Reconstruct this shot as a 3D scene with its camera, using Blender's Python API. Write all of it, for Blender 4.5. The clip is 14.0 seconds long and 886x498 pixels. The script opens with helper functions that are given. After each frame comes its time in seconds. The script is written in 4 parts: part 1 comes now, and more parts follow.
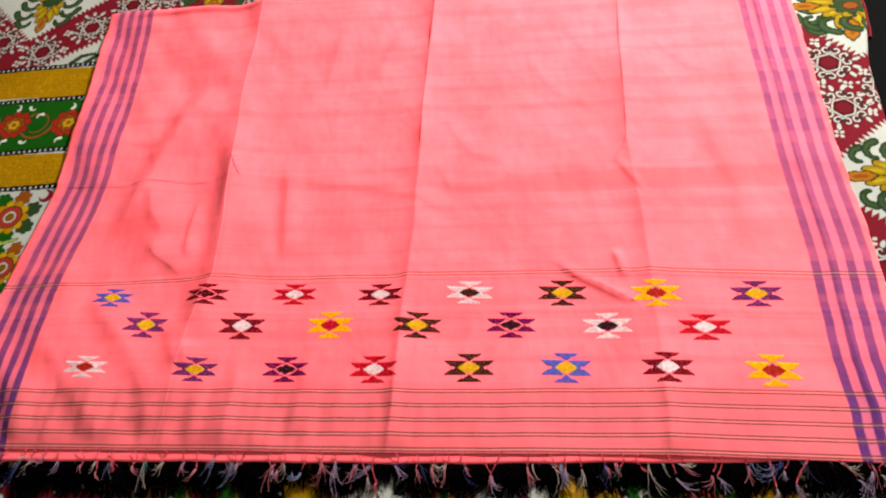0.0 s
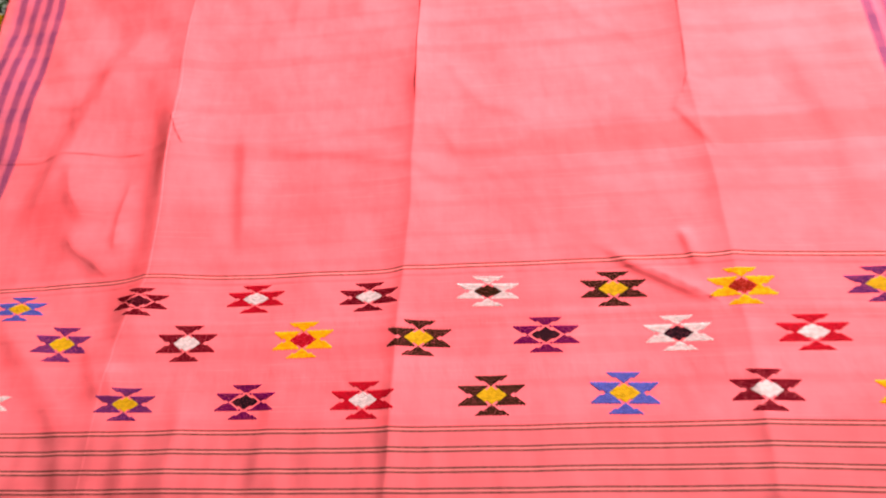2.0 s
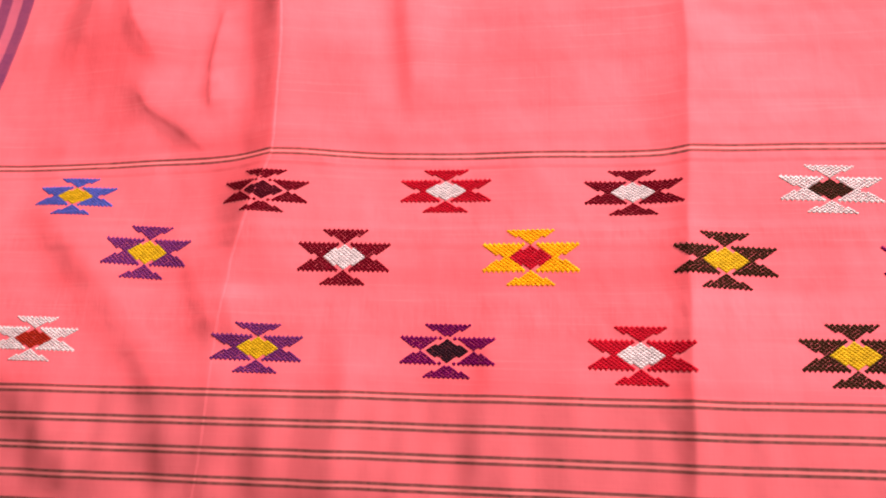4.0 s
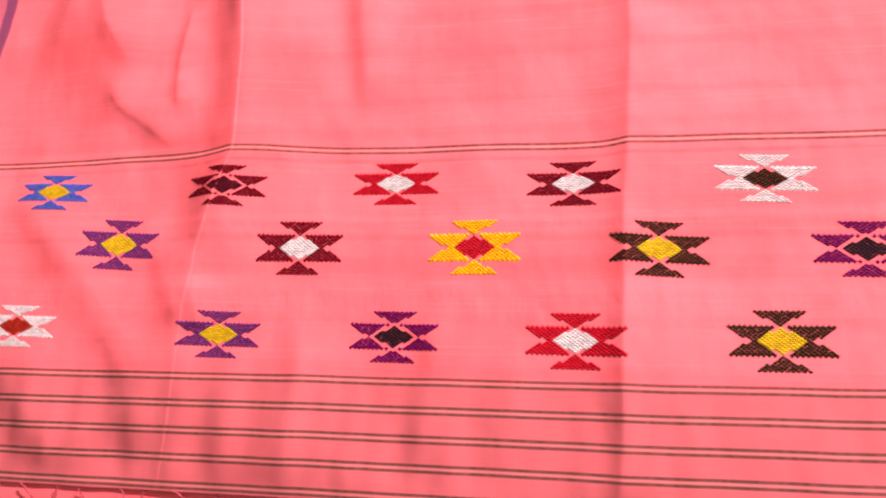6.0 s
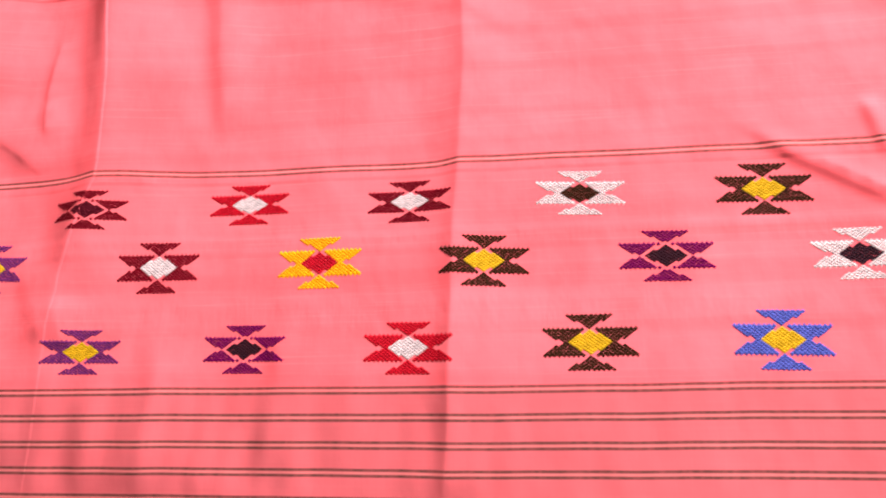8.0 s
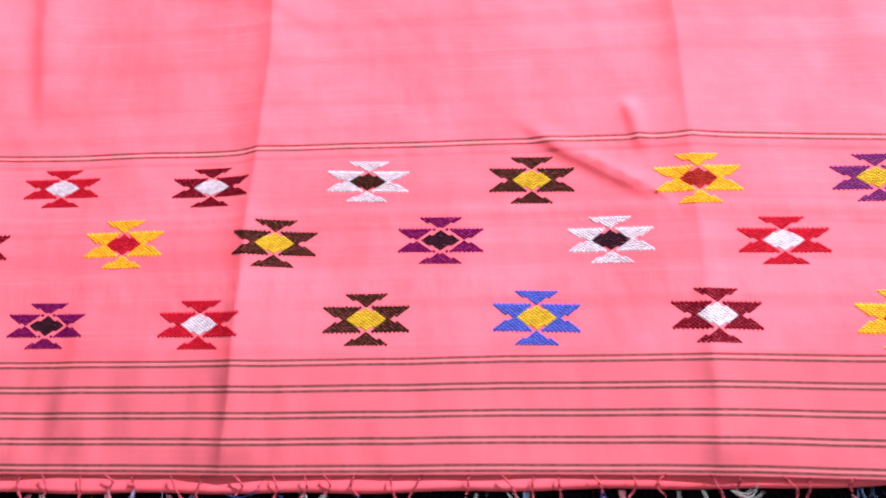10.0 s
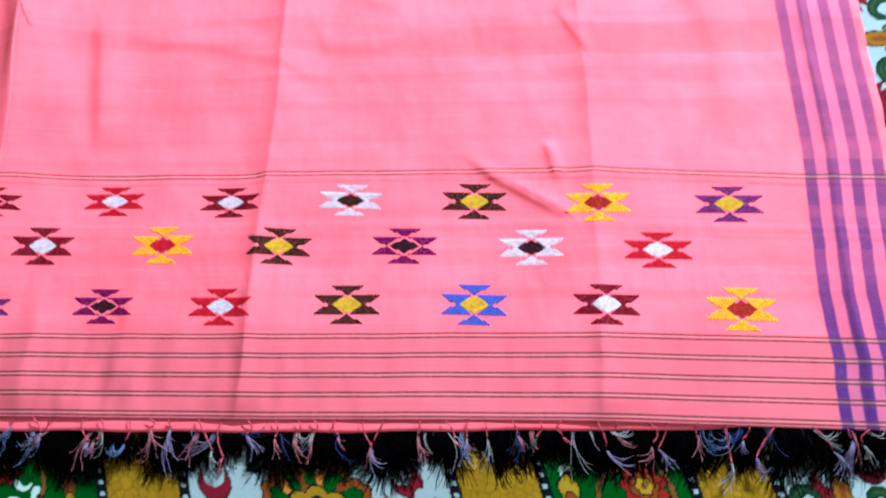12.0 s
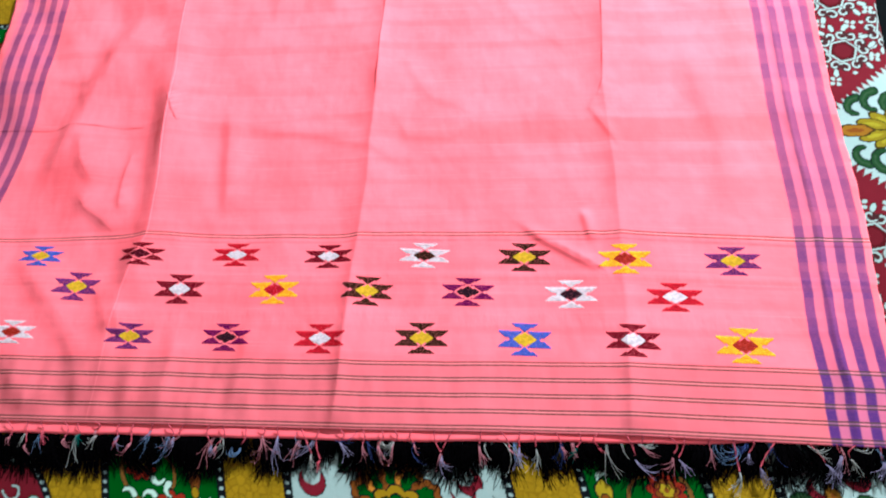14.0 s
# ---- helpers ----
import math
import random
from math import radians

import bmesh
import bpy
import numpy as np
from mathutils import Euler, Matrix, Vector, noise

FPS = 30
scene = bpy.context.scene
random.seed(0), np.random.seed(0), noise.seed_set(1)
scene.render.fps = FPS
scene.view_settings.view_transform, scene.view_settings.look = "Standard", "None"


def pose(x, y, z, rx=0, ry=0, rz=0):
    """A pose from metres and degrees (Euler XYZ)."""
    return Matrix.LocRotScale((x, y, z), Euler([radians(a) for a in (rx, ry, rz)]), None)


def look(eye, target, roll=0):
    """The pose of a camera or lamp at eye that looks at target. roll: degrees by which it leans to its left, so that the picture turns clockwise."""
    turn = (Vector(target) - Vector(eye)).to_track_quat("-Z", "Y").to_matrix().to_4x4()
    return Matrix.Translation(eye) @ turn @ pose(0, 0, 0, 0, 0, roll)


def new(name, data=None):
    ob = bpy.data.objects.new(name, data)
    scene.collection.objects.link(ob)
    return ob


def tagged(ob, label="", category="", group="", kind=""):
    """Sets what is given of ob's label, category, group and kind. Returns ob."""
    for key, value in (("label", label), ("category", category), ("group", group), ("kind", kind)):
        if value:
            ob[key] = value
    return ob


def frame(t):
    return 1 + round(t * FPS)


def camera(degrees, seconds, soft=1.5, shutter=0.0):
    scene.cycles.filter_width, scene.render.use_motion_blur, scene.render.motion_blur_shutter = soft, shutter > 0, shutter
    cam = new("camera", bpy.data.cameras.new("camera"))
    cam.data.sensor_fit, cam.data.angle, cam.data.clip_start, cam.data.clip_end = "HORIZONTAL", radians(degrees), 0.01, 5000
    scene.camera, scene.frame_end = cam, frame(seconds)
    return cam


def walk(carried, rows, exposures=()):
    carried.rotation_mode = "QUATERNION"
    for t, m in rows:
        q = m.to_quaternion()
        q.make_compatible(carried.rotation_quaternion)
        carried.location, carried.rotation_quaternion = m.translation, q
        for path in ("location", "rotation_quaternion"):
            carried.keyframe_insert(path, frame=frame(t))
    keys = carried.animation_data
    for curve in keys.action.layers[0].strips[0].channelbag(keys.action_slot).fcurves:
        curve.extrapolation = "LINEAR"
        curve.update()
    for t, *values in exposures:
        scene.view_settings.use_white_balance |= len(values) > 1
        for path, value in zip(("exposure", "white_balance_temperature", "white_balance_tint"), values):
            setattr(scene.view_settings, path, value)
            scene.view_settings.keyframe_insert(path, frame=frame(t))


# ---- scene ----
cam = camera(68.0, 14.0, soft=2.0, shutter=0.5)
ROWS = [
    (0, 0.1576, -0.3247, 0.8027, 28.97, 7.46, 3.18),
    (0.5, 0.1669, -0.3127, 0.7892, 28.01, 7.08, 3.41),
    (1, 0.1635, -0.2999, 0.7588, 28.19, 8.41, 4.03),
    (1.5, 0.1449, -0.2725, 0.7040, 27.73, 8.30, 2.81),
    (2, 0.1175, -0.2025, 0.6139, 26.08, 8.19, 1.61),
    (2.5, 0.0455, -0.1381, 0.5043, 21.27, 5.92, 2.41),
    (3, -0.0580, -0.1211, 0.4377, 18.36, 6.07, 3.62),
    (3.5, -0.1221, -0.1174, 0.4173, 17.19, 6.51, 2.83),
    (5.8, -0.0701, -0.1060, 0.4260, 14.24, 10.66, 3.18),
    (6, -0.0620, -0.1098, 0.4304, 14.61, 9.76, 3.03),
    (6.5, -0.0271, -0.1070, 0.4341, 14.27, 9.36, 2.30),
    (7, -0.0058, -0.1110, 0.4357, 14.62, 8.45, 1.81),
    (7.5, 0.0134, -0.1066, 0.4417, 14.42, 8.54, 1.27),
    (8, 0.0355, -0.1077, 0.4497, 14.67, 8.00, 0.91),
    (8.5, 0.0643, -0.1120, 0.4570, 14.69, 7.22, 1.07),
    (9, 0.0979, -0.1246, 0.4577, 15.56, 6.34, 1.27),
    (11.3, 0.2189, -0.1247, 0.5285, 12.88, 4.66, 0.38),
    (11.5, 0.2175, -0.1334, 0.5558, 12.86, 4.86, 0.98),
    (12, 0.2124, -0.1649, 0.6124, 15.11, 4.32, 1.56),
    (12.5, 0.2071, -0.1937, 0.6672, 19.50, 4.60, 2.84),
    (13, 0.1938, -0.2230, 0.7049, 19.71, 5.56, 3.94),
    (13.5, 0.1927, -0.2343, 0.7356, 20.48, 6.01, 3.76),
    (14, 0.1959, -0.2460, 0.7539, 22.19, 6.68, 3.21),
]
EXPOSURES = [(0, -0.05, 6500, 10), (2.4, -0.03, 6450, 10), (3.0, -0.17, 6450, 11), (3.7, -0.14, 6300, 9), (6.0, 0.05, 6000, 2), (9.2, 0.06, 5500, 0), (11.0, 0.05, 4050, 0), (11.6, 0.05, 4000, -3), (12.0, 0.06, 4250, -9), (12.5, 0.06, 4450, -13), (14, 0.08, 4600, -15)]
walk(cam, [(t, pose(x, y, z, rx, ry, rz)) for t, x, y, z, rx, ry, rz in ROWS], EXPOSURES)

# ---- light: one warm lamp in a closed room, added out of view, back right ----
world = bpy.data.worlds.new("room_air")
scene.world = world
world.use_nodes = True
world.node_tree.nodes["Background"].inputs[0].default_value = (0.9, 0.93, 1.0, 1)
world.node_tree.nodes["Background"].inputs[1].default_value = 0.02


def area_lamp(name, eye, target, size, power, colour):
    data = bpy.data.lights.new(name, "AREA")
    data.shape, data.size, data.size_y = "RECTANGLE", size[0], size[1]
    data.energy, data.color = power, colour
    ob = new(name, data)
    ob.matrix_world = look(eye, target)
    return ob


area_lamp("key_lamp", (1.34, 1.90, 1.34), (0.0, 0.15, 0.0), (0.40, 0.10), 206, (1.0, 0.95, 0.90))


# ---- materials ----
def material(name):
    m = bpy.data.materials.new(name)
    m.use_nodes = True
    nt = m.node_tree
    return m, nt, nt.nodes["Principled BSDF"]


def node(nt, kind, inputs=None, **props):
    n = nt.nodes.new(kind)
    if "operation" in props:
        n.operation = props["operation"]
    if "data_type" in props:
        n.data_type, n.blend_type = props["data_type"], props["blend_type"]
    if "interpolation_type" in props:
        n.interpolation_type = props["interpolation_type"]
    if "uv_map" in props:
        n.uv_map = props["uv_map"]
    if "layer_name" in props:
        n.layer_name = props["layer_name"]
    for k, v in (inputs or {}).items():
        if isinstance(v, bpy.types.NodeSocket):
            nt.links.new(v, n.inputs[k])
        else:
            n.inputs[k].default_value = v
    return n


def calc(nt, op, a, b=0.0, c=0.0):
    return node(nt, "ShaderNodeMath", {0: a, 1: b, 2: c}, operation=op).outputs[0]


def blend(nt, fac, a, b, mode="MIX"):
    n = node(nt, "ShaderNodeMix", {0: fac, 6: a, 7: b}, data_type="RGBA", blend_type=mode)
    return n.outputs[2]


def noise_of(nt, vec, scale, detail=3.0, rough=0.5):
    return node(nt, "ShaderNodeTexNoise", {"Vector": vec, "Scale": scale, "Detail": detail, "Roughness": rough}).outputs[0]


def stretched(nt, vec, sx, sy, sz=1.0):
    return node(nt, "ShaderNodeMapping", {"Vector": vec, "Scale": (sx, sy, sz)}).outputs[0]


def white_1d(nt, value):
    n = nt.nodes.new("ShaderNodeTexWhiteNoise")
    n.noise_dimensions = "1D"
    nt.links.new(value, n.inputs["W"])
    return n.outputs[0]


def ramp(nt, fac, lo, hi):
    return node(nt, "ShaderNodeMapRange", {0: fac, 1: lo, 2: hi}, interpolation_type="SMOOTHSTEP").outputs[0]


def rgba(c):
    return (c[0], c[1], c[2], 1.0)


def plain(name, colour, rough=0.85, vary=0.25, scale=60.0, bump=0.15, gloss=0.5):
    m, nt, p = material(name)
    co = node(nt, "ShaderNodeTexCoord").outputs["Object"]
    f = noise_of(nt, co, scale, 4)
    big = noise_of(nt, co, scale * 0.07, 3)
    v = calc(nt, "MULTIPLY_ADD", calc(nt, "ADD", f, big), vary, 1.0 - vary)
    nt.links.new(blend(nt, 1.0, rgba(colour), node(nt, "ShaderNodeCombineColor", {0: v, 1: v, 2: v}).outputs[0], "MULTIPLY"), p.inputs["Base Color"])
    p.inputs["Roughness"].default_value = rough
    p.inputs["Specular IOR Level"].default_value = gloss
    b = node(nt, "ShaderNodeBump", {"Strength": bump, "Distance": 0.002, "Height": f})
    nt.links.new(b.outputs[0], p.inputs["Normal"])
    return m


# lines across the cloth (metres along it) and the stripes of its two selvedges
LINES = (0.0755, -0.0865, -0.1047, -0.1228, -0.1405, -0.1585)
LEFT, RIGHT, BACK, FRONT = -0.637, 0.581, 0.652, -0.1637
STRIPES = [LEFT + d for d in (0.0255, 0.0465, 0.0675, 0.0880)] + [RIGHT - d for d in (0.0135, 0.0345, 0.0555, 0.0760)]


PINK_A, PINK_B = (0.86, 0.107, 0.129), (0.89, 0.137, 0.166)


def cloth_material():
    """Hand-woven pink cotton: slubs, pale weave, violet selvedge stripes, paired grey lines."""
    m, nt, p = material("pink_cotton")
    uv = node(nt, "ShaderNodeUVMap", uv_map="weave").outputs[0]
    xyz = node(nt, "ShaderNodeSeparateXYZ", {0: uv})
    u, v = xyz.outputs[0], xyz.outputs[1]
    slub = noise_of(nt, stretched(nt, uv, 9, 420), 1.0, 3, 0.6)
    # each shuttle of weft took the dye a little differently: sharp-edged bands across the cloth
    lean_v = calc(nt, "ADD", v, calc(nt, "MULTIPLY", calc(nt, "SUBTRACT", noise_of(nt, stretched(nt, uv, 5, 2), 1.0, 1), 0.5), 0.004))
    batch = None
    for freq, share in ((43.0, 0.65), (117.0, 0.35)):
        one = calc(nt, "MULTIPLY", white_1d(nt, calc(nt, "FLOOR", calc(nt, "MULTIPLY", lean_v, freq))), share)
        batch = one if batch is None else calc(nt, "ADD", batch, one)
    # a darker band from 0.2075 to 0.247 and a thin one at 0.0165
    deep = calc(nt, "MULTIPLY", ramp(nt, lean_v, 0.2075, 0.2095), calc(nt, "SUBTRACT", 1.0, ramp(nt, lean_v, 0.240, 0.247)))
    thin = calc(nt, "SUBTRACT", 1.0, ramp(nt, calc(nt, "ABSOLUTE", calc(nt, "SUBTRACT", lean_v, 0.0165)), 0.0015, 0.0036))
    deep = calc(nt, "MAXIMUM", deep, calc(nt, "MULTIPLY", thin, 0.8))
    warp = noise_of(nt, stretched(nt, uv, 500, 12), 1.0, 2, 0.6)
    bars = noise_of(nt, stretched(nt, uv, 0.8, 42), 1.0, 1, 0.4)
    blot = noise_of(nt, uv, 9.0, 4, 0.6)
    pink = blend(nt, ramp(nt, blot, 0.34, 0.66), rgba(PINK_A), rgba(PINK_B))
    pink = blend(nt, calc(nt, "MULTIPLY", ramp(nt, slub, 0.52, 0.80), 0.30), pink, rgba((0.92, 0.215, 0.235)))
    pink = blend(nt, calc(nt, "MULTIPLY", ramp(nt, bars, 0.50, 0.66), 0.22), pink, rgba((0.78, 0.058, 0.070)))
    pink = blend(nt, calc(nt, "MULTIPLY", ramp(nt, warp, 0.60, 0.85), 0.14), pink, rgba((0.92, 0.23, 0.27)))
    pink = blend(nt, calc(nt, "MULTIPLY", calc(nt, "SUBTRACT", batch, 0.35), 0.15), pink, rgba((0.80, 0.070, 0.080)))
    # in the pink these two bands come in right of centre only
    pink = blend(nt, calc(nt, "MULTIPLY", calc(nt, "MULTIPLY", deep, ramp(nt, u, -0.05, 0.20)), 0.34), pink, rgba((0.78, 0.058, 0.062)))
    # the hem is woven with a duller weft
    hem = calc(nt, "SUBTRACT", 1.0, ramp(nt, v, -0.090, -0.083))
    pink = blend(nt, calc(nt, "MULTIPLY", hem, 0.70), pink, rgba((0.52, 0.098, 0.112)))
    # selvedges: lilac ground with four violet stripes that fade in and out with the weft
    wav = calc(nt, "MULTIPLY", calc(nt, "SUBTRACT", noise_of(nt, stretched(nt, uv, 1, 30), 1.0, 2), 0.5), 0.0035)
    uw = calc(nt, "ADD", u, wav)
    near = None
    for s in STRIPES:
        d = calc(nt, "ABSOLUTE", calc(nt, "SUBTRACT", uw, s))
        near = d if near is None else calc(nt, "MINIMUM", near, d)
    side_l = calc(nt, "MULTIPLY", ramp(nt, u, LEFT + 0.008, LEFT + 0.018), calc(nt, "SUBTRACT", 1.0, ramp(nt, u, LEFT + 0.088, LEFT + 0.097)))
    side_r = calc(nt, "MULTIPLY", ramp(nt, u, RIGHT - 0.085, RIGHT - 0.076), calc(nt, "SUBTRACT", 1.0, ramp(nt, u, RIGHT - 0.016, RIGHT - 0.006)))
    side = calc(nt, "ADD", side_l, side_r)
    col = blend(nt, calc(nt, "MULTIPLY", side, calc(nt, "MULTIPLY_ADD", hem, 0.22, calc(nt, "MULTIPLY_ADD", batch, 0.35, 0.48))), pink, rgba((0.44, 0.092, 0.165)))
    stripe = calc(nt, "SUBTRACT", 1.0, ramp(nt, near, 0.0042, 0.0066))
    low = calc(nt, "SUBTRACT", 1.0, ramp(nt, v, -0.09, 0.14))
    dens = calc(nt, "MULTIPLY_ADD", batch, 0.26, 0.68)
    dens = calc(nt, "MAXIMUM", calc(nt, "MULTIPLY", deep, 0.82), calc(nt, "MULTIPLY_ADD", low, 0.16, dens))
    fleck = calc(nt, "MULTIPLY_ADD", noise_of(nt, stretched(nt, uv, 260, 900), 1.0, 2), 0.35, 0.82)
    violet = blend(nt, low, rgba((0.165, 0.030, 0.092)), rgba((0.072, 0.017, 0.110)))
    col = blend(nt, calc(nt, "MULTIPLY", calc(nt, "MULTIPLY", stripe, dens), fleck), col, violet)
    # paired grey-green lines with a pale thread between
    dark, pale = None, None
    vw = calc(nt, "ADD", v, calc(nt, "MULTIPLY", calc(nt, "SUBTRACT", noise_of(nt, stretched(nt, uv, 14, 3), 1.0, 2), 0.5), 0.0012))
    for s in LINES:
        a = calc(nt, "ABSOLUTE", calc(nt, "SUBTRACT", vw, s))
        b = calc(nt, "ABSOLUTE", calc(nt, "SUBTRACT", a, 0.00185))
        dark = b if dark is None else calc(nt, "MINIMUM", dark, b)
        pale = a if pale is None else calc(nt, "MINIMUM", pale, a)
    broken = calc(nt, "MULTIPLY_ADD", noise_of(nt, stretched(nt, uv, 300, 60), 1.0, 2), 0.5, 0.55)
    col = blend(nt, calc(nt, "MULTIPLY", calc(nt, "SUBTRACT", 1.0, ramp(nt, pale, 0.0007, 0.0015)), 0.20), col, rgba((0.70, 0.26, 0.22)))
    col = blend(nt, calc(nt, "MULTIPLY", calc(nt, "SUBTRACT", 1.0, ramp(nt, dark, 0.0005, 0.0014)), broken), col, rgba((0.062, 0.029, 0.021)))
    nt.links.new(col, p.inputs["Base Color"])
    p.inputs["Roughness"].default_value = 0.80
    p.inputs["Specular IOR Level"].default_value = 0.08
    hgt = calc(nt, "ADD", calc(nt, "MULTIPLY", slub, 0.6), calc(nt, "MULTIPLY", warp, 0.5))
    crumple = noise_of(nt, stretched(nt, uv, 48, 30), 1.0, 3, 0.5)
    # the floss rows pull the ground into short upright puckers above and below them
    pull = None
    for mid, half in ((0.0175, 0.010), (-0.034, 0.017), (0.071, 0.006)):
        one = calc(nt, "SUBTRACT", 1.0, ramp(nt, calc(nt, "ABSOLUTE", calc(nt, "SUBTRACT", v, mid)), half * 0.35, half))
        pull = one if pull is None else calc(nt, "MAXIMUM", pull, one)
    pucker = calc(nt, "MULTIPLY", noise_of(nt, stretched(nt, uv, 85, 38), 1.0, 2, 0.5), calc(nt, "MULTIPLY", pull, 0.26))
    swell = noise_of(nt, stretched(nt, uv, 20, 11), 1.0, 2, 0.5)
    hills = calc(nt, "ADD", calc(nt, "ADD", calc(nt, "MULTIPLY", crumple, 0.26), pucker), calc(nt, "MULTIPLY", swell, 1.3))
    b1 = node(nt, "ShaderNodeBump", {"Strength": 0.75, "Distance": 0.004, "Height": hills})
    b2 = node(nt, "ShaderNodeBump", {"Strength": 0.22, "Distance": 0.0006, "Height": hgt, "Normal": b1.outputs[0]})
    nt.links.new(b2.outputs[0], p.inputs["Normal"])
    return m


PINK = cloth_material()


def thread(name, colour):
    """Glossy floss of the woven figures."""
    m, nt, p = material(name)
    isl = node(nt, "ShaderNodeNewGeometry").outputs["Random Per Island"]
    v = calc(nt, "MULTIPLY_ADD", isl, 0.36, 0.82)
    nt.links.new(blend(nt, 1.0, rgba(colour), node(nt, "ShaderNodeCombineColor", {0: v, 1: v, 2: v}).outputs[0], "MULTIPLY"), p.inputs["Base Color"])
    p.inputs["Roughness"].default_value = 0.7
    p.inputs["Specular IOR Level"].default_value = 0.05
    co = node(nt, "ShaderNodeTexCoord").outputs["Object"]
    b = node(nt, "ShaderNodeBump", {"Strength": 0.3, "Distance": 0.0004, "Height": noise_of(nt, stretched(nt, co, 300, 2500), 1.0, 2)})
    nt.links.new(b.outputs[0], p.inputs["Normal"])
    return m


COLOURS = {
    "blue": (0.075, 0.076, 0.32), "maroon": (0.145, 0.001, 0.008), "red": (0.42, 0.003, 0.014), "white": (0.62, 0.445, 0.455),
    "brown": (0.036, 0.010, 0.004), "yellow": (0.82, 0.290, 0.001), "gold": (0.54, 0.28, 0.006), "purple": (0.130, 0.016, 0.100),
    "magenta": (0.130, 0.001, 0.055), "black": (0.024, 0.005, 0.010), "rust": (0.30, 0.014, 0.006), "wine": (0.075, 0.003, 0.010),
}
FLOSS = {k: thread(k + "_floss", c) for k, c in COLOURS.items()}


def print_material():
    """Printed cotton: the print's colours lie on the sheet, weave and ink wear over them."""
    m, nt, p = material("printed_cotton")
    ink = node(nt, "ShaderNodeVertexColor", layer_name="ink").outputs[0]
    co = node(nt, "ShaderNodeTexCoord").outputs["Object"]
    f = noise_of(nt, co, 900.0, 2)
    g = noise_of(nt, co, 25.0, 4)
    v = calc(nt, "ADD", calc(nt, "MULTIPLY_ADD", f, 0.30, 0.72), calc(nt, "MULTIPLY", g, 0.25))
    nt.links.new(blend(nt, 1.0, ink, node(nt, "ShaderNodeCombineColor", {0: v, 1: v, 2: v}).outputs[0], "MULTIPLY"), p.inputs["Base Color"])
    p.inputs["Roughness"].default_value = 0.85
    p.inputs["Specular IOR Level"].default_value = 0.03
    b = node(nt, "ShaderNodeBump", {"Strength": 0.35, "Distance": 0.002, "Height": calc(nt, "ADD", g, calc(nt, "MULTIPLY", f, 0.2))})
    nt.links.new(b.outputs[0], p.inputs["Normal"])
    return m


PRINT = print_material()
WALL = plain("wall_paint", (0.42, 0.40, 0.37), 0.9, 0.12, 30)
CEILING = plain("ceiling_paint", (0.55, 0.54, 0.52), 0.9, 0.08, 30)
# floor taken near black, with the shade past the bed's edge in its colour
FLOOR = plain("shade_dark_floor", (0.004, 0.004, 0.004), 0.95, 0.3, 20, 0.1, 0.0)
WOOD = plain("dark_bed_wood", (0.05, 0.022, 0.012), 0.55, 0.4, 25)
TICKING = plain("mattress_ticking", (0.45, 0.42, 0.38), 0.9, 0.15, 80)
BLACK_YARN = plain("black_yarn", (0.0012, 0.0008, 0.0010), 0.95, 0.4, 300, 0.15, 0.0)
PINK_YARN = plain("pink_yarn", (0.42, 0.055, 0.075), 0.85, 0.3, 300, 0.15, 0.1)
INDIGO_YARN = plain("indigo_yarn", (0.030, 0.034, 0.110), 0.85, 0.4, 300, 0.15, 0.1)
LILAC_YARN = plain("lilac_yarn", (0.230, 0.165, 0.250), 0.85, 0.4, 300, 0.15, 0.1)
ROSE_YARN = plain("rose_yarn", (0.36, 0.110, 0.125), 0.85, 0.3, 300, 0.15, 0.1)
BLUE_YARN = plain("pale_blue_yarn", (0.120, 0.145, 0.235), 0.85, 0.4, 300, 0.15, 0.1)
GREY_YARN = plain("grey_white_yarn", (0.300, 0.250, 0.220), 0.85, 0.4, 300, 0.15, 0.1)
GREEN_YARN = plain("teal_yarn", (0.012, 0.070, 0.052), 0.85, 0.4, 300, 0.15, 0.1)


# ---- helpers for meshes ----
def part(name, bm, mat, parent=None, label=""):
    me = bpy.data.meshes.new(name)
    bm.to_mesh(me)
    bm.free()
    me.materials.append(mat)
    ob = new(name, me)
    ob.parent = parent
    return tagged(ob, label) if label else ob


def mesh_part(name, verts, faces, mat, parent=None, label="", smooth=True):
    me = bpy.data.meshes.new(name)
    me.from_pydata([tuple(map(float, q)) for q in verts], [], faces)
    me.materials.append(mat)
    me.polygons.foreach_set("use_smooth", [smooth] * len(me.polygons))
    ob = new(name, me)
    ob.parent = parent
    return tagged(ob, label) if label else ob


def box(bm, x0, x1, y0, y1, z0, z1, bevel=0.0):
    m = Matrix.LocRotScale(((x0 + x1) / 2, (y0 + y1) / 2, (z0 + z1) / 2), None, (x1 - x0, y1 - y0, z1 - z0))
    r = bmesh.ops.create_cube(bm, size=1, matrix=m)
    if bevel:
        es = list({e for v in r["verts"] for e in v.link_edges})
        bmesh.ops.bevel(bm, geom=es, offset=bevel, segments=3, affect="EDGES", profile=0.6)
    return bm


def boxed(name, dims, mat, parent=None, bevel=0.0):
    return part(name, box(bmesh.new(), *dims, bevel), mat, parent)


def grid_faces(nx, ny):
    i = np.arange((nx - 1) * (ny - 1))
    a = i // (nx - 1) * nx + i % (nx - 1)
    return np.stack([a, a + 1, a + nx + 1, a + nx], 1)


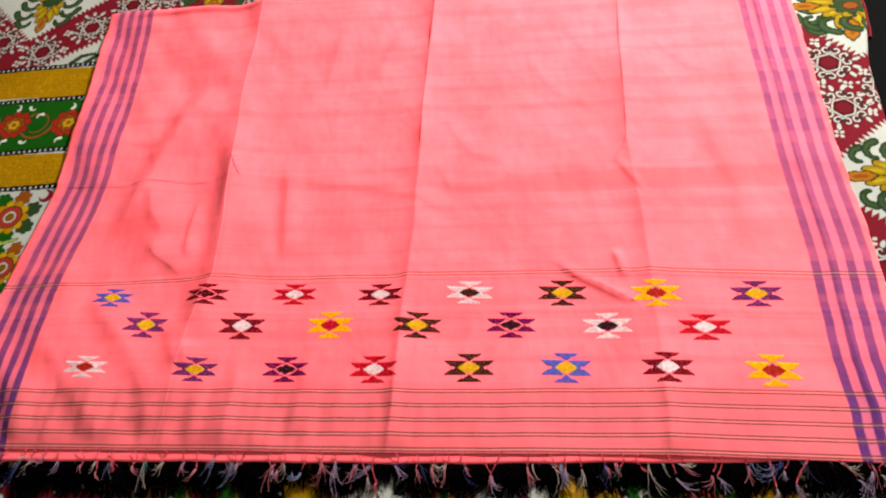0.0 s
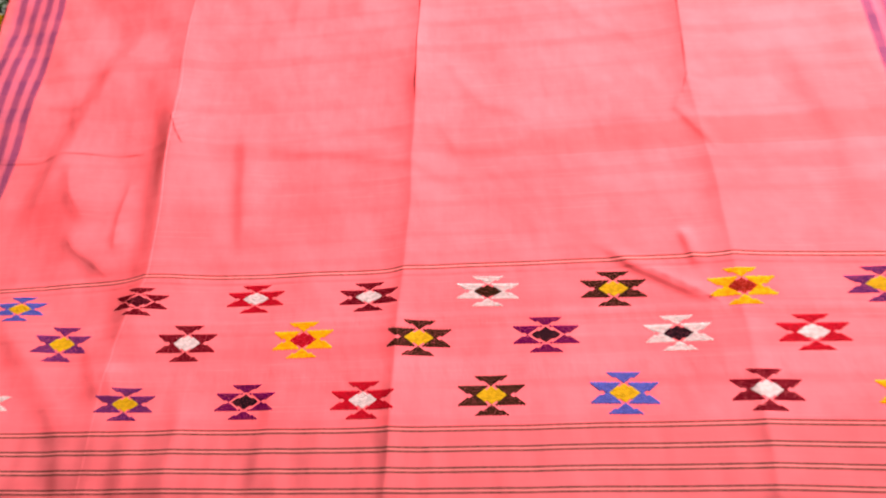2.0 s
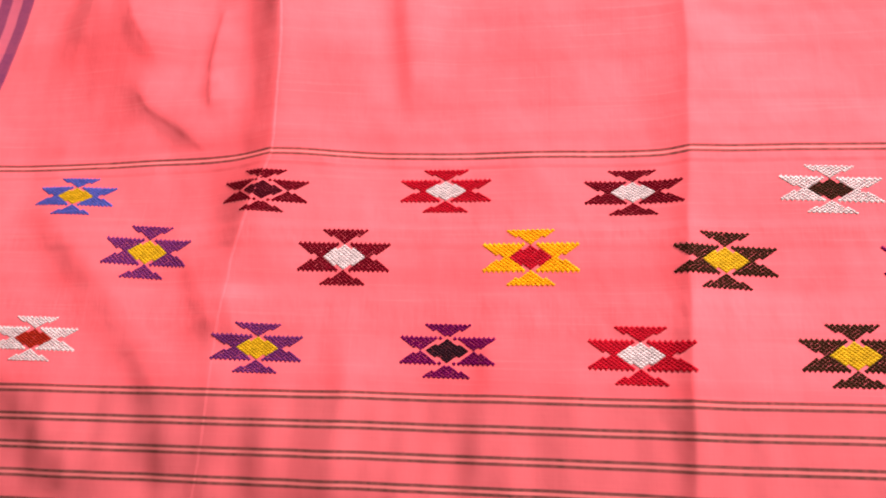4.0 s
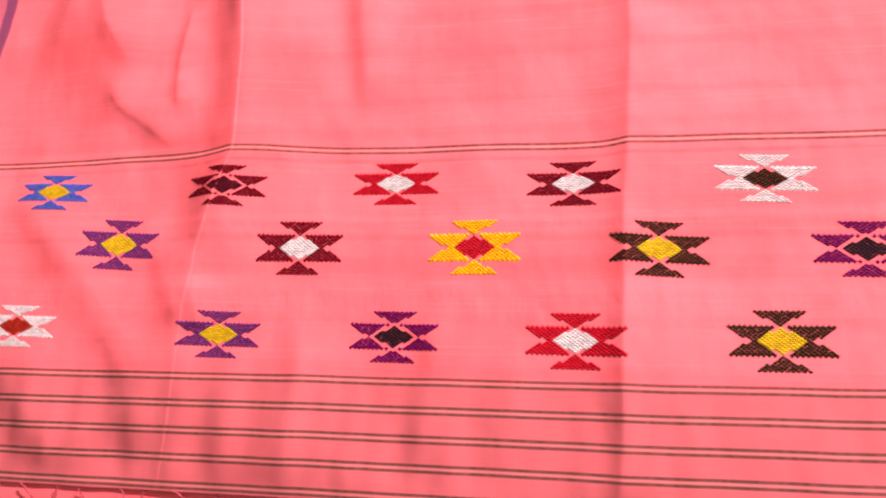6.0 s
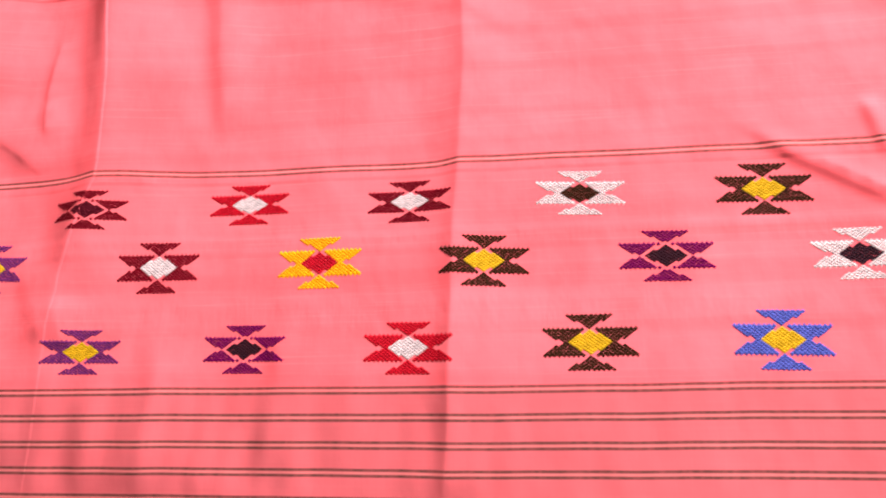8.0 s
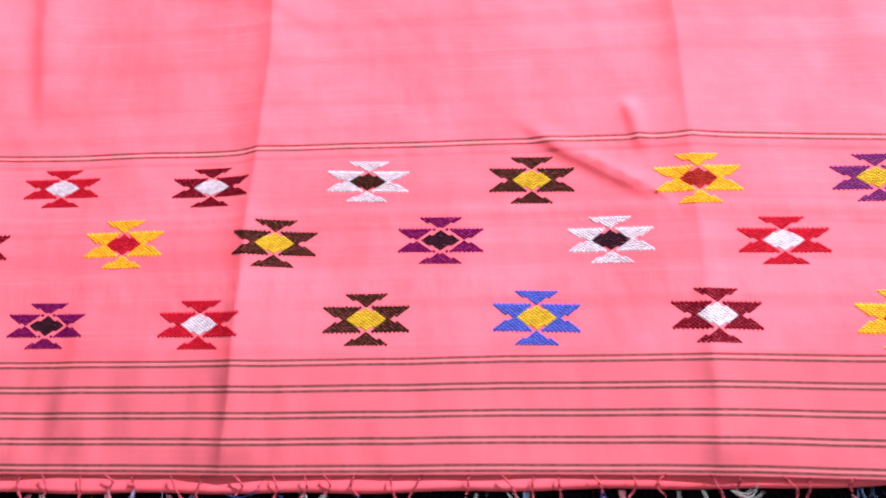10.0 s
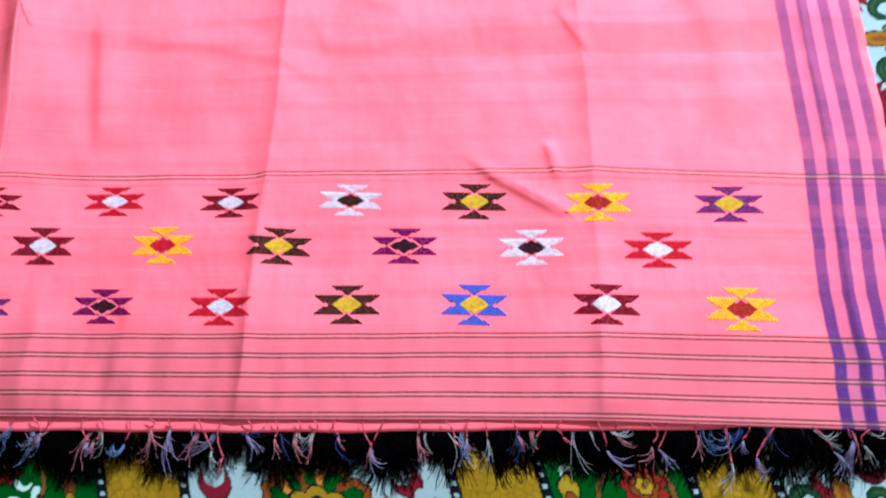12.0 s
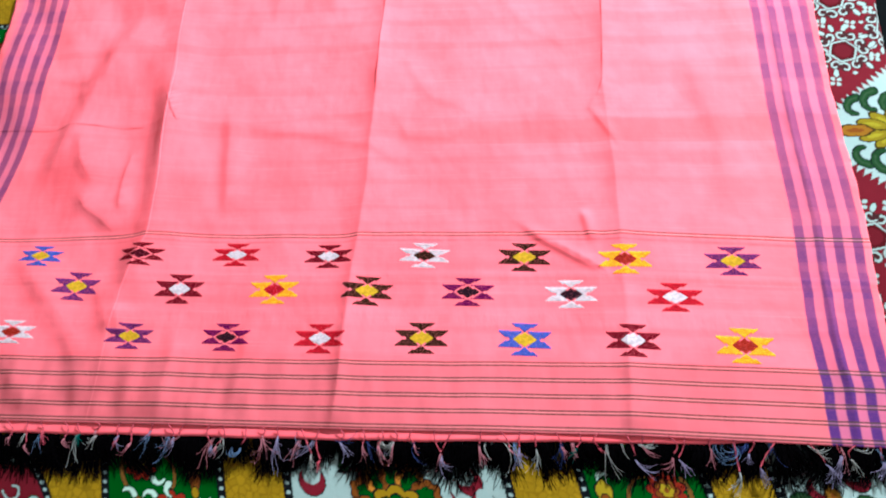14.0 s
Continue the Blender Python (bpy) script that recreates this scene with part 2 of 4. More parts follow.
# ---- the room, closed round the bed ----
GROUND = -0.56
for nm, dims, mat in (
    ("floor", (-2.2, 2.4, -2.2, 2.3, GROUND - 0.1, GROUND), FLOOR),
    ("ceiling", (-2.2, 2.4, -2.2, 2.3, 2.15, 2.25), CEILING),
    ("wall_north", (-2.2, 2.4, 2.3, 2.4, GROUND, 2.15), WALL),
    ("wall_south", (-2.2, 2.4, -2.3, -2.2, GROUND, 2.15), WALL),
    ("wall_west", (-2.3, -2.2, -2.3, 2.4, GROUND, 2.15), WALL),
    ("wall_east", (2.4, 2.5, -2.3, 2.4, GROUND, 2.15), WALL),
):
    tagged(boxed(nm, dims, mat), nm.split("_")[0] + " of the room round the bed", nm.split("_")[0], kind="structure")

BED_TOP, EDGE = -0.0085, 0.666


def bed():
    b = tagged(new("bed"), "low bed with a thick mattress under a printed bedspread", "bed")
    b.location = (0, 0, GROUND)
    h = -GROUND
    part("mattress", box(bmesh.new(), -1.22, EDGE - 0.012, -0.70, 1.25, h - 0.17, h + BED_TOP - 0.012, 0.02), TICKING, b)
    part("bed_base", box(bmesh.new(), -1.23, EDGE - 0.02, -0.71, 1.26, h - 0.27, h - 0.171, 0.006), WOOD, b)
    for x in (-1.18, EDGE - 0.08):
        for y in (-0.66, 1.20):
            part("leg", box(bmesh.new(), x - 0.03, x + 0.03, y - 0.03, y + 0.03, 0, h - 0.271, 0.004), WOOD, b)
    return b


bed()


# ---- the pink cloth ----
def smooth01(t):
    t = np.clip(t, 0, 1)
    return t * t * (3 - 2 * t)


def lay(u, v):
    """Where the thread crossing (u, v) of the weave lies on the bed: the cloth is pulled a little out of square."""
    upper = np.interp(u, (-0.66, -0.58, -0.43, -0.28, -0.18, -0.035, -0.005, 0.05, 0.20, 0.31, 0.38, 0.50, 0.60), (-0.0145, -0.0135, -0.0085, -0.0022, -0.0020, -0.0015, 0.0005, 0.0028, 0.0045, 0.0060, 0.0035, -0.0020, -0.0025))
    hem = np.interp(u, (-0.66, -0.52, -0.38, -0.23, -0.10, 0.0, 0.08, 0.20, 0.30, 0.45, 0.60), (-0.0140, -0.0110, -0.0085, -0.0050, -0.0032, -0.0015, 0.0005, 0.0035, 0.0052, 0.0045, 0.0035))
    sag = hem + (upper - hem) * smooth01((v + 0.04) / 0.10)
    low = 1 - smooth01((v - 0.08) / 0.16)
    bow = np.interp(v, (-0.17, -0.05, 0.056, 0.119, 0.245, 0.44, 0.65), (-0.020, -0.014, -0.007, 0.003, 0.017, 0.004, -0.014))
    side = smooth01((-0.25 - u) / 0.35)
    right = np.interp(v, (-0.17, -0.05, 0.10, 0.25, 0.65), (-0.006, -0.003, 0.006, 0.001, -0.004)) * smooth01((u - 0.3) / 0.25)
    right = right + np.interp(v, (-0.17, -0.10, -0.044, 0.06, 0.24, 0.43, 0.65), (0.0175, 0.0160, 0.0090, 0.0030, -0.0020, -0.0035, -0.0040)) * smooth01((u - 0.44) / 0.06)
    right = right + np.interp(v, (-0.17, -0.10, -0.04, 0.06, 0.14, 0.40), (0.0220, 0.0170, 0.0090, 0.0040, 0.0010, 0.0)) * smooth01((-0.465 - u) / 0.06)
    return u + bow * side + right, v + sag * low


# pressed-in fold lines and loose wrinkles: (height, width on the left, width on the right, points along it)
FOLDS = [
    (0.0088, 0.024, 0.038, 1.0, ((-0.011, 0.66), (-0.016, 0.50), (-0.019, 0.387), (-0.016, 0.28), (-0.016, 0.156), (-0.023, -0.033), (-0.026, -0.18))),
    (0.0175, 0.036, 0.085, 1.35, ((-0.334, 0.66), (-0.331, 0.445), (-0.316, 0.29), (-0.307, 0.19), (-0.301, 0.075), (-0.320, 0.0), (-0.325, -0.06), (-0.327, -0.18))),
    (0.0052, 0.020, 0.034, 1.0, ((0.302, 0.66), (0.296, 0.45), (0.292, 0.30), (0.302, 0.19), (0.306, 0.083), (0.309, 0.0), (0.309, -0.18))),
    (0.0030, 0.006, 0.009, 1.0, ((0.523, 0.66), (0.522, 0.30), (0.524, 0.10), (0.527, -0.18))),
    (0.0010, 0.012, 0.030, 1.0, ((-0.66, 0.247), (-0.325, 0.243), (-0.018, 0.256), (0.282, 0.248), (0.60, 0.247))),
]
# hard pressed lips, where one side stands over the other: (height, points, heading down or to the right)
LIPS = [
    (0.0019, ((-0.0130, 0.66), (-0.0160, 0.50), (-0.0185, 0.387), (-0.0160, 0.279))),
    (0.0016, ((0.3000, 0.60), (0.2955, 0.512), (0.2945, 0.368), (0.2925, 0.303), (0.2840, 0.277))),
    (0.0006, ((-0.3350, 0.66), (-0.3330, 0.445), (-0.3200, 0.288))),
    (0.0010, ((-0.637, 0.244), (-0.559, 0.239), (-0.500, 0.240), (-0.478, 0.245), (-0.393, 0.240), (-0.350, 0.242))),
    (0.0016, ((-0.320, 0.288), (-0.313, 0.275), (-0.306, 0.261), (-0.294, 0.242))),
    (0.0007, ((-0.447, 0.217), (-0.434, 0.188), (-0.417, 0.166))),
    (0.0007, ((-0.420, 0.132), (-0.408, 0.118), (-0.380, 0.101), (-0.355, 0.082))),
    (0.0010, ((-0.363, 0.200), (-0.364, 0.150), (-0.356, 0.113))),
    (0.0013, ((0.225, 0.064), (0.250, 0.050), (0.270, 0.038), (0.291, 0.025))),
]


def to_line(x, y, pts):
    """Distance to a broken line, signed to its left, and how far along it."""
    best, sign, along = np.full(x.shape, 9.0), np.ones(x.shape), np.zeros(x.shape)
    n = len(pts) - 1
    for k in range(n):
        (x0, y0), (x1, y1) = pts[k], pts[k + 1]
        dx, dy = x1 - x0, y1 - y0
        t = np.clip(((x - x0) * dx + (y - y0) * dy) / (dx * dx + dy * dy), 0, 1)
        d = np.hypot(x - x0 - t * dx, y - y0 - t * dy)
        s = np.sign((x - x0) * dy - (y - y0) * dx)
        closer = d < best
        best, sign, along = np.where(closer, d, best), np.where(closer, s, sign), np.where(closer, (k + t) / n, along)
    return best, sign, along


WRINKLES = [
    (0.0160, 0.0400, ((-0.385, 0.450), (-0.405, 0.395), (-0.440, 0.310), (-0.460, 0.240), (-0.474, 0.170), (-0.490, 0.080))),
    (0.0044, 0.0160, ((-0.458, 0.240), (-0.443, 0.216), (-0.431, 0.188), (-0.412, 0.166), (-0.398, 0.145))),
    (0.0052, 0.0180, ((-0.430, 0.155), (-0.405, 0.124), (-0.378, 0.106), (-0.345, 0.085))),
    (0.0034, 0.0110, ((-0.358, 0.225), (-0.361, 0.168), (-0.358, 0.135), (-0.350, 0.105))),
    (0.0066, 0.0270, ((-0.485, 0.060), (-0.468, 0.044), (-0.434, 0.014), (-0.392, -0.026), (-0.368, -0.054), (-0.350, -0.095))),
    (0.0095, 0.0330, ((-0.560, 0.035), (-0.514, -0.020), (-0.475, -0.060), (-0.441, -0.094), (-0.400, -0.138), (-0.380, -0.170))),
    (0.0032, 0.0150, ((-0.360, 0.020), (-0.345, -0.008), (-0.330, -0.034), (-0.322, -0.060))),
    (0.0022, 0.0100, ((-0.318, -0.015), (-0.314, -0.036), (-0.308, -0.060))),
    (0.0036, 0.0170, ((-0.388, -0.040), (-0.355, -0.090), (-0.345, -0.150))),
    (0.0045, 0.0200, ((-0.575, -0.040), (-0.552, -0.100), (-0.535, -0.160))),
    (0.0056, 0.0160, ((-0.228, 0.300), (-0.213, 0.210), (-0.205, 0.140), (-0.203, 0.100))),
    (0.0034, 0.0072, ((0.171, 0.102), (0.213, 0.068), (0.254, 0.044), (0.295, 0.022))),
    (0.0034, 0.0060, ((0.260, 0.112), (0.267, 0.088), (0.273, 0.060))),
    (0.0020, 0.0120, ((-0.310, 0.243), (-0.194, 0.240), (-0.094, 0.228), (-0.017, 0.209), (0.052, 0.168))),
    (0.0017, 0.0130, ((0.006, 0.378), (0.058, 0.290), (0.130, 0.258))),
    (0.0013, 0.0090, ((0.012, 0.262), (0.034, 0.222), (0.090, 0.220), (0.125, 0.250))),
    (0.0015, 0.0060, ((0.294, 0.305), (0.276, 0.261), (0.300, 0.221), (0.316, 0.195))),
    (0.0034, 0.0158, ((-0.240, -0.020), (-0.235, -0.090), (-0.255, -0.160))),
    (0.0030, 0.0140, ((-0.150, -0.030), (-0.140, -0.090), (-0.152, -0.160))),
    (0.0034, 0.0173, ((-0.170, 0.560), (-0.185, 0.420))),
    (0.0026, 0.0158, ((-0.060, 0.560), (-0.110, 0.430))),
    (0.0029, 0.0187, ((0.390, 0.400), (0.440, 0.200), (0.430, 0.100))),
    (0.0051, 0.0072, ((-0.600, 0.632), (-0.470, 0.636), (-0.300, 0.640))),
    (0.0016, 0.0120, ((-0.560, 0.335), (-0.470, 0.325), (-0.420, 0.345))),
    (0.0012, 0.0120, ((0.150, 0.470), (0.190, 0.400), (0.260, 0.360))),
    (0.0011, 0.0120, ((0.330, 0.520), (0.400, 0.440), (0.460, 0.420))),
]


def rise(u, v):
    """Height of the cloth's upper face over its resting height."""
    wob = 0.004 * np.sin(v * 31 + 1) + 0.003 * np.sin(v * 67)
    h = np.zeros(np.shape(u))
    for k, (a, wl, wr, power, pts) in enumerate(FOLDS):
        d, s, along = to_line(u + (wob * 0.15 if k < 4 else 0), v + (0 if k < 4 else 0.003 * np.sin(u * 23)), pts)
        amp = a * (0.92 + 0.18 * np.sin(along * 17 + k * 2.1))
        if k == 1:
            # the left fold flattens out towards the hem
            amp = amp * (0.50 + 0.50 * smooth01((v + 0.02) / 0.10)) * (1 - 0.35 * smooth01((v - 0.27) / 0.08))
        flank = np.exp(-((d / wl) ** 2 + 0.004) ** (power / 2) * 1.6)
        back = np.exp(-np.sqrt((d / wr) ** 2 + 0.004) * 1.6)
        h += amp * np.where(s > 0, flank, back)
    for k, (a, pts) in enumerate(LIPS):
        d, s, along = to_line(u, v, pts)
        ends = smooth01(along / 0.08) * smooth01((1 - along) / 0.08) * (0.72 + 0.28 * np.sin(along * 31 + k * 1.7))
        h += a * ends * np.where(s > 0, np.exp(-(d / 0.0010) ** 2), np.exp(-d / 0.012))
    for k, (a, w, pts) in enumerate(WRINKLES):
        d, s, along = to_line(u, v, pts)
        ends = smooth01(along / 0.3) * smooth01((1 - along) / 0.3) * 0.92
        h += a * ends * np.exp(-(d / w) ** 2 * np.where(s > 0, 1.9, 0.28 if w > 0.02 else 0.5))
    # the left part is rumpled, the right lies flatter
    loose = 0.35 + 0.65 * smooth01((-u) / 0.35) + 0.75 * smooth01((-0.24 - u) / 0.16)
    for fx, fy, ph, a in ((21, 9, 0.3, 0.0013), (13, -17, 1.9, 0.0012), (47, 12, 0.8, 0.0007), (33, 38, 2.2, 0.0006), (71, -25, 4.0, 0.0004), (90, 60, 1.0, 0.00024)):
        h += a * loose * np.sin(fx * u + fy * v + ph + 1.3 * np.sin(7 * v + fx) + 0.9 * np.sin(9 * u + fy))
    # the hem ripples where the weave draws in, more so on the loose side
    drawn = smooth01((-0.055 - v) / 0.06) * (0.35 + 0.65 * smooth01((0.12 - u) / 0.3))
    h += drawn * (0.00060 * np.sin(u * 150 + 2.4 * np.sin(u * 19) + v * 14) + 0.00035 * np.sin(u * 263 + 1.7 * np.sin(u * 31) - v * 20))
    # pressed flat along its edge
    return h * (0.30 + 0.70 * smooth01((v - FRONT) / 0.024))


REST = 0.0


def on_cloth(u, v):
    x, y = lay(u, v)
    return x, y, REST + rise(u, v)


def spaced(lo, hi, step, fine):
    """Even steps from lo to hi, closer together inside the ranges given."""
    out, at = [], lo
    for a, b in tuple(fine) + ((hi, hi),):
        out.append(np.linspace(at, a, max(2, int((a - at) / step) + 1))[:-1])
        if b > a:
            out.append(np.linspace(a, b, max(2, int((b - a) / 0.0007) + 1))[:-1])
        at = b
    return np.concatenate(out + [np.array([hi])])


def cloth_sheet(name, u0, u1, v0, v1, step, top, parent, label):
    us = spaced(u0, u1, step, ((-0.343, -0.290), (-0.030, -0.006), (0.280, 0.306)) if top else ())
    vs = spaced(v0, v1, step, ((0.236, 0.248),) if top else ())
    nu, nv = len(us), len(vs)
    U, V = np.meshgrid(us, vs)
    u, v = U.ravel(), V.ravel()
    if top:
        x, y, z = on_cloth(u, v)
        # selvedges and hem come down to the layer below, the far edge is folded round
        near = np.minimum(np.minimum(u - LEFT, RIGHT - u), (v - FRONT) * 1.4)
        z = z - 0.0004 * np.exp(-np.maximum(near, 0) / 0.006)
        bend = np.clip((v - (v1 - 0.012)) / 0.012, 0, 1)
        z = z - 0.0055 * (1 - np.sqrt(np.maximum(1 - bend ** 2, 0)))
        x = x + 0.0005 * (np.sin(v * 190) + np.sin(v * 83 + 1)) * np.exp(-np.maximum(u - LEFT, 0) / 0.01) - 0.0005 * (np.sin(v * 160) + np.sin(v * 71)) * np.exp(-np.maximum(RIGHT - u, 0) / 0.01)
    else:
        x, y = lay(u, v)
        slip = np.interp(u, (-0.64, -0.3, 0.1, 0.35, 0.46, 0.58), (-0.014, -0.0125, -0.0105, -0.0065, 0.001, 0.002))
        y = y + slip + 0.0006 * np.sin(u * 60)
        z = -0.0021 + 0.0002 * np.sin(u * 40) + 0.0002 * np.sin(u * 95 + 2)
        # it gives way where the upper layer dips
        z = np.minimum(z, rise(u, np.maximum(v + slip, FRONT)) - 0.0016)
        z = np.maximum(z, -0.0052)
    faces = grid_faces(nu, nv)
    me = bpy.data.meshes.new(name)
    me.from_pydata(np.stack([x, y, z], 1).tolist(), [], faces.tolist())
    me.materials.append(PINK)
    layer = me.uv_layers.new(name="weave")
    loop = np.zeros(len(me.loops), dtype=np.int32)
    me.loops.foreach_get("vertex_index", loop)
    layer.data.foreach_set("uv", np.stack([u[loop], v[loop] if top else v[loop] * 0.3 + 0.42], 1).astype(np.float32).ravel())
    me.polygons.foreach_set("use_smooth", [True] * len(me.polygons))
    ob = new(name, me)
    ob.parent = parent
    thick = ob.modifiers.new("thickness", "SOLIDIFY")
    thick.thickness, thick.offset = 0.0008, -1
    return tagged(ob, label)


shawl = tagged(new("shawl"), "pink handwoven cotton shawl with woven figures, folded double on the bedspread", "shawl")
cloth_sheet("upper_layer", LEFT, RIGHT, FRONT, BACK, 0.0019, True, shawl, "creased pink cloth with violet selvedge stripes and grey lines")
cloth_sheet("lower_layer", LEFT + 0.004, RIGHT - 0.003, FRONT, FRONT + 0.10, 0.004, False, shawl, "pink under layer showing along the front")


# ---- woven figures: rows of raised floss stitches ----
def in_arms(x, y):
    ax, ay = abs(x), abs(y)
    if ay <= 9.6:
        return 14.6 * (1 - ay / 10.8) <= ax - 0.3 and ax <= 18.5 + ay / 9.6 * 13.5
    return ay >= 10.4 and ax <= 1.5 + (ay - 10.4) / 8.0 * 12.5


def in_arms_apart(x, y):
    return in_arms(x, y) and abs(x) / 17.2 + abs(y) / 12.4 > 1.0


def in_diamond(x, y):
    return abs(x) / 14.0 + abs(y) / 9.8 <= 1.0


def in_small_diamond(x, y):
    return abs(x) / 13.6 + abs(y) / 9.5 <= 1.0


def stitches(inside, cx, cy, spin, grow, rng, dense=1.0, toothed=False):
    """One floss stitch is a small six-sided mound, longer across than along."""
    verts, faces = [], []
    px, py = 3.15, 1.3
    c, s = math.cos(spin), math.sin(spin)
    spots = []
    for j in range(-15, 16):
        for i in range(-11, 12):
            x, y = (i + (0.5 if j % 2 else 0.0)) * px, j * py
            if inside(x, y):
                spots.append((x + rng.uniform(-0.14, 0.14), y + rng.uniform(-0.10, 0.10)))
    for x, y in spots:
        # the outermost stitches run on into a pointed tooth
        up = 1.7 if toothed and y > 0 and not inside(x, y + 2 * py) else 1.0
        down = 1.7 if toothed and y < 0 and not inside(x, y - 2 * py) else 1.0
        hx, hy = 1.46 * dense, 1.12 * dense
        ring = ((-hx, 0), (-hx * 0.22, -hy * down), (hx * 0.22, -hy * down), (hx, 0), (hx * 0.22, hy * up), (-hx * 0.22, hy * up))
        pts = [(x + a, y + b, 0.0) for a, b in ring] + [(x - hx * 0.3, y, 1.0), (x + hx * 0.3, y, 1.0)]
        n = len(verts)
        verts += pts
        for f in ((0, 1, 6), (1, 2, 7, 6), (2, 3, 7), (3, 4, 7), (4, 5, 6, 7), (5, 0, 6)):
            faces.append(tuple(n + q for q in f))
    q = np.array(verts)
    q[:, 0] *= grow[0]
    q[:, 1] *= grow[1]
    x = (q[:, 0] * c - q[:, 1] * s) * 0.001 + cx
    y = (q[:, 0] * s + q[:, 1] * c) * 0.001 + cy
    u, v = x.copy(), y.copy()
    for _ in range(4):
        lx, ly = lay(u, v)
        u, v = u + x - lx, v + y - ly
    z = REST + rise(u, v) + 0.00015 + 0.00055 * q[:, 2]
    return np.stack([x, y, z], 1), faces


FIGURES = [
    # row nearest the single line
    (-0.4510, 0.0416, 28, "blue", "gold"), (-0.3043, 0.0436, 29, "maroon", "wine"), (-0.1786, 0.0478, 29.5, "red", "white"), (-0.0546, 0.0461, 30, "maroon", "white"),
    (0.0676, 0.0490, 31, "white", "brown"), (0.1912, 0.0486, 35, "brown", "gold"), (0.3107, 0.0465, 36, "yellow", "rust"), (0.4340, 0.0458, 34, "purple", "gold"),
    # middle row
    (-0.3873, 0.0000, 37, "purple", "gold"), (-0.2451, -0.0010, 37, "maroon", "white"), (-0.1204, 0.0012, 36, "yellow", "red"), (0.0000, 0.0003, 35, "brown", "gold"),
    (0.1238, 0.0025, 34, "magenta", "black"), (0.2467, 0.0018, 33, "white", "black"), (0.3651, 0.0000, 33, "red", "white"),
    # row nearest the fringe
    (-0.4575, -0.0634, 29, "white", "rust"), (-0.2978, -0.0640, 31, "purple", "gold"), (-0.1723, -0.0613, 33, "magenta", "black"), (-0.0527, -0.0604, 34, "red", "white"),
    (0.0709, -0.0561, 36, "brown", "gold"), (0.1927, -0.0545, 37, "blue", "gold"), (0.3153, -0.0530, 36, "maroon", "white"), (0.4368, -0.0556, 38, "yellow", "rust"),
]
rng = random.Random(4)
for fx, fy, tall, body, heart in FIGURES:
    spin = rng.uniform(-0.02, 0.02)
    apart = heart in ("wine", "black") and body != "white"
    grow = (rng.uniform(0.97, 1.02), tall / 38.6)
    v, f = stitches(in_arms_apart if apart else in_arms, fx, fy, spin, grow, rng, 1.08 if body in ("yellow", "red", "blue") else 0.97, True)
    fig = mesh_part("woven_figure", v, f, FLOSS[body], shawl, body + " floss figure with four notched arms", False)
    v, f = stitches(in_small_diamond if apart else in_diamond, fx, fy, spin, grow, rng, 1.16 if heart in ("gold", "white") else 1.02)
    mesh_part("diamond", v, f, FLOSS[heart], fig, heart + " floss centre", False)


# ---- fringe ----
def strands(paths, radius, taper=0.6, sides=4):
    verts, faces = [], []
    for pts in paths:
        p = np.array(pts)
        n = len(p)
        t = np.gradient(p, axis=0)
        t /= np.linalg.norm(t, axis=1)[:, None] + 1e-9
        a = np.cross(t, (0.21, 0.13, 0.97))
        a /= np.linalg.norm(a, axis=1)[:, None] + 1e-9
        b = np.cross(t, a)
        base = len(verts)
        for k in range(n):
            r = radius * (1 - (1 - taper) * k / (n - 1))
            for q in range(sides):
                w = 2 * math.pi * q / sides
                verts.append(p[k] + r * (a[k] * math.cos(w) + b[k] * math.sin(w)))
        for k in range(n - 1):
            for q in range(sides):
                q2 = (q + 1) % sides
                faces.append((base + k * sides + q, base + k * sides + q2, base + (k + 1) * sides + q2, base + (k + 1) * sides + q))
        faces.append(tuple(base + q for q in range(sides)))
        faces.append(tuple(base + (n - 1) * sides + q for q in reversed(range(sides))))
    return verts, faces


def hem_y(u, lower):
    y = float(lay(np.array([u]), np.array([FRONT]))[1][0])
    if lower:
        y += float(np.interp(u, (-0.64, -0.3, 0.1, 0.35, 0.46, 0.58), (-0.014, -0.0125, -0.0105, -0.0065, 0.001, 0.002)))
    return y


def tuft(rng, x, y, z, lean, length, count, spread, floor, curl=0.25, root=0.0012, even=0.55):
    """Loose yarn ends that fan out from a knot and lie down on the bedspread."""
    out = []
    sweep = rng.gauss(0, curl)
    for _ in range(count):
        ang = lean + rng.gauss(0, spread)
        ln = length * rng.uniform(even, 1.1)
        bend = sweep + rng.gauss(0, curl * 0.35)
        pts = []
        px, py, a = x + rng.uniform(-root, root), y, ang
        hump = rng.uniform(0.0008, 0.006)
        for k in range(7):
            s = k / 6
            zz = z + (floor + 0.0008 - z) * smooth01(np.array(s * 1.5)) + hump * math.sin(math.pi * min(s * 1.2, 1.0))
            pts.append((px, py, float(zz)))
            px += math.sin(a) * ln / 6
            py -= math.cos(a) * ln / 6
            a += bend / 3 + rng.gauss(0, 0.10)
        out.append(pts)
    return out


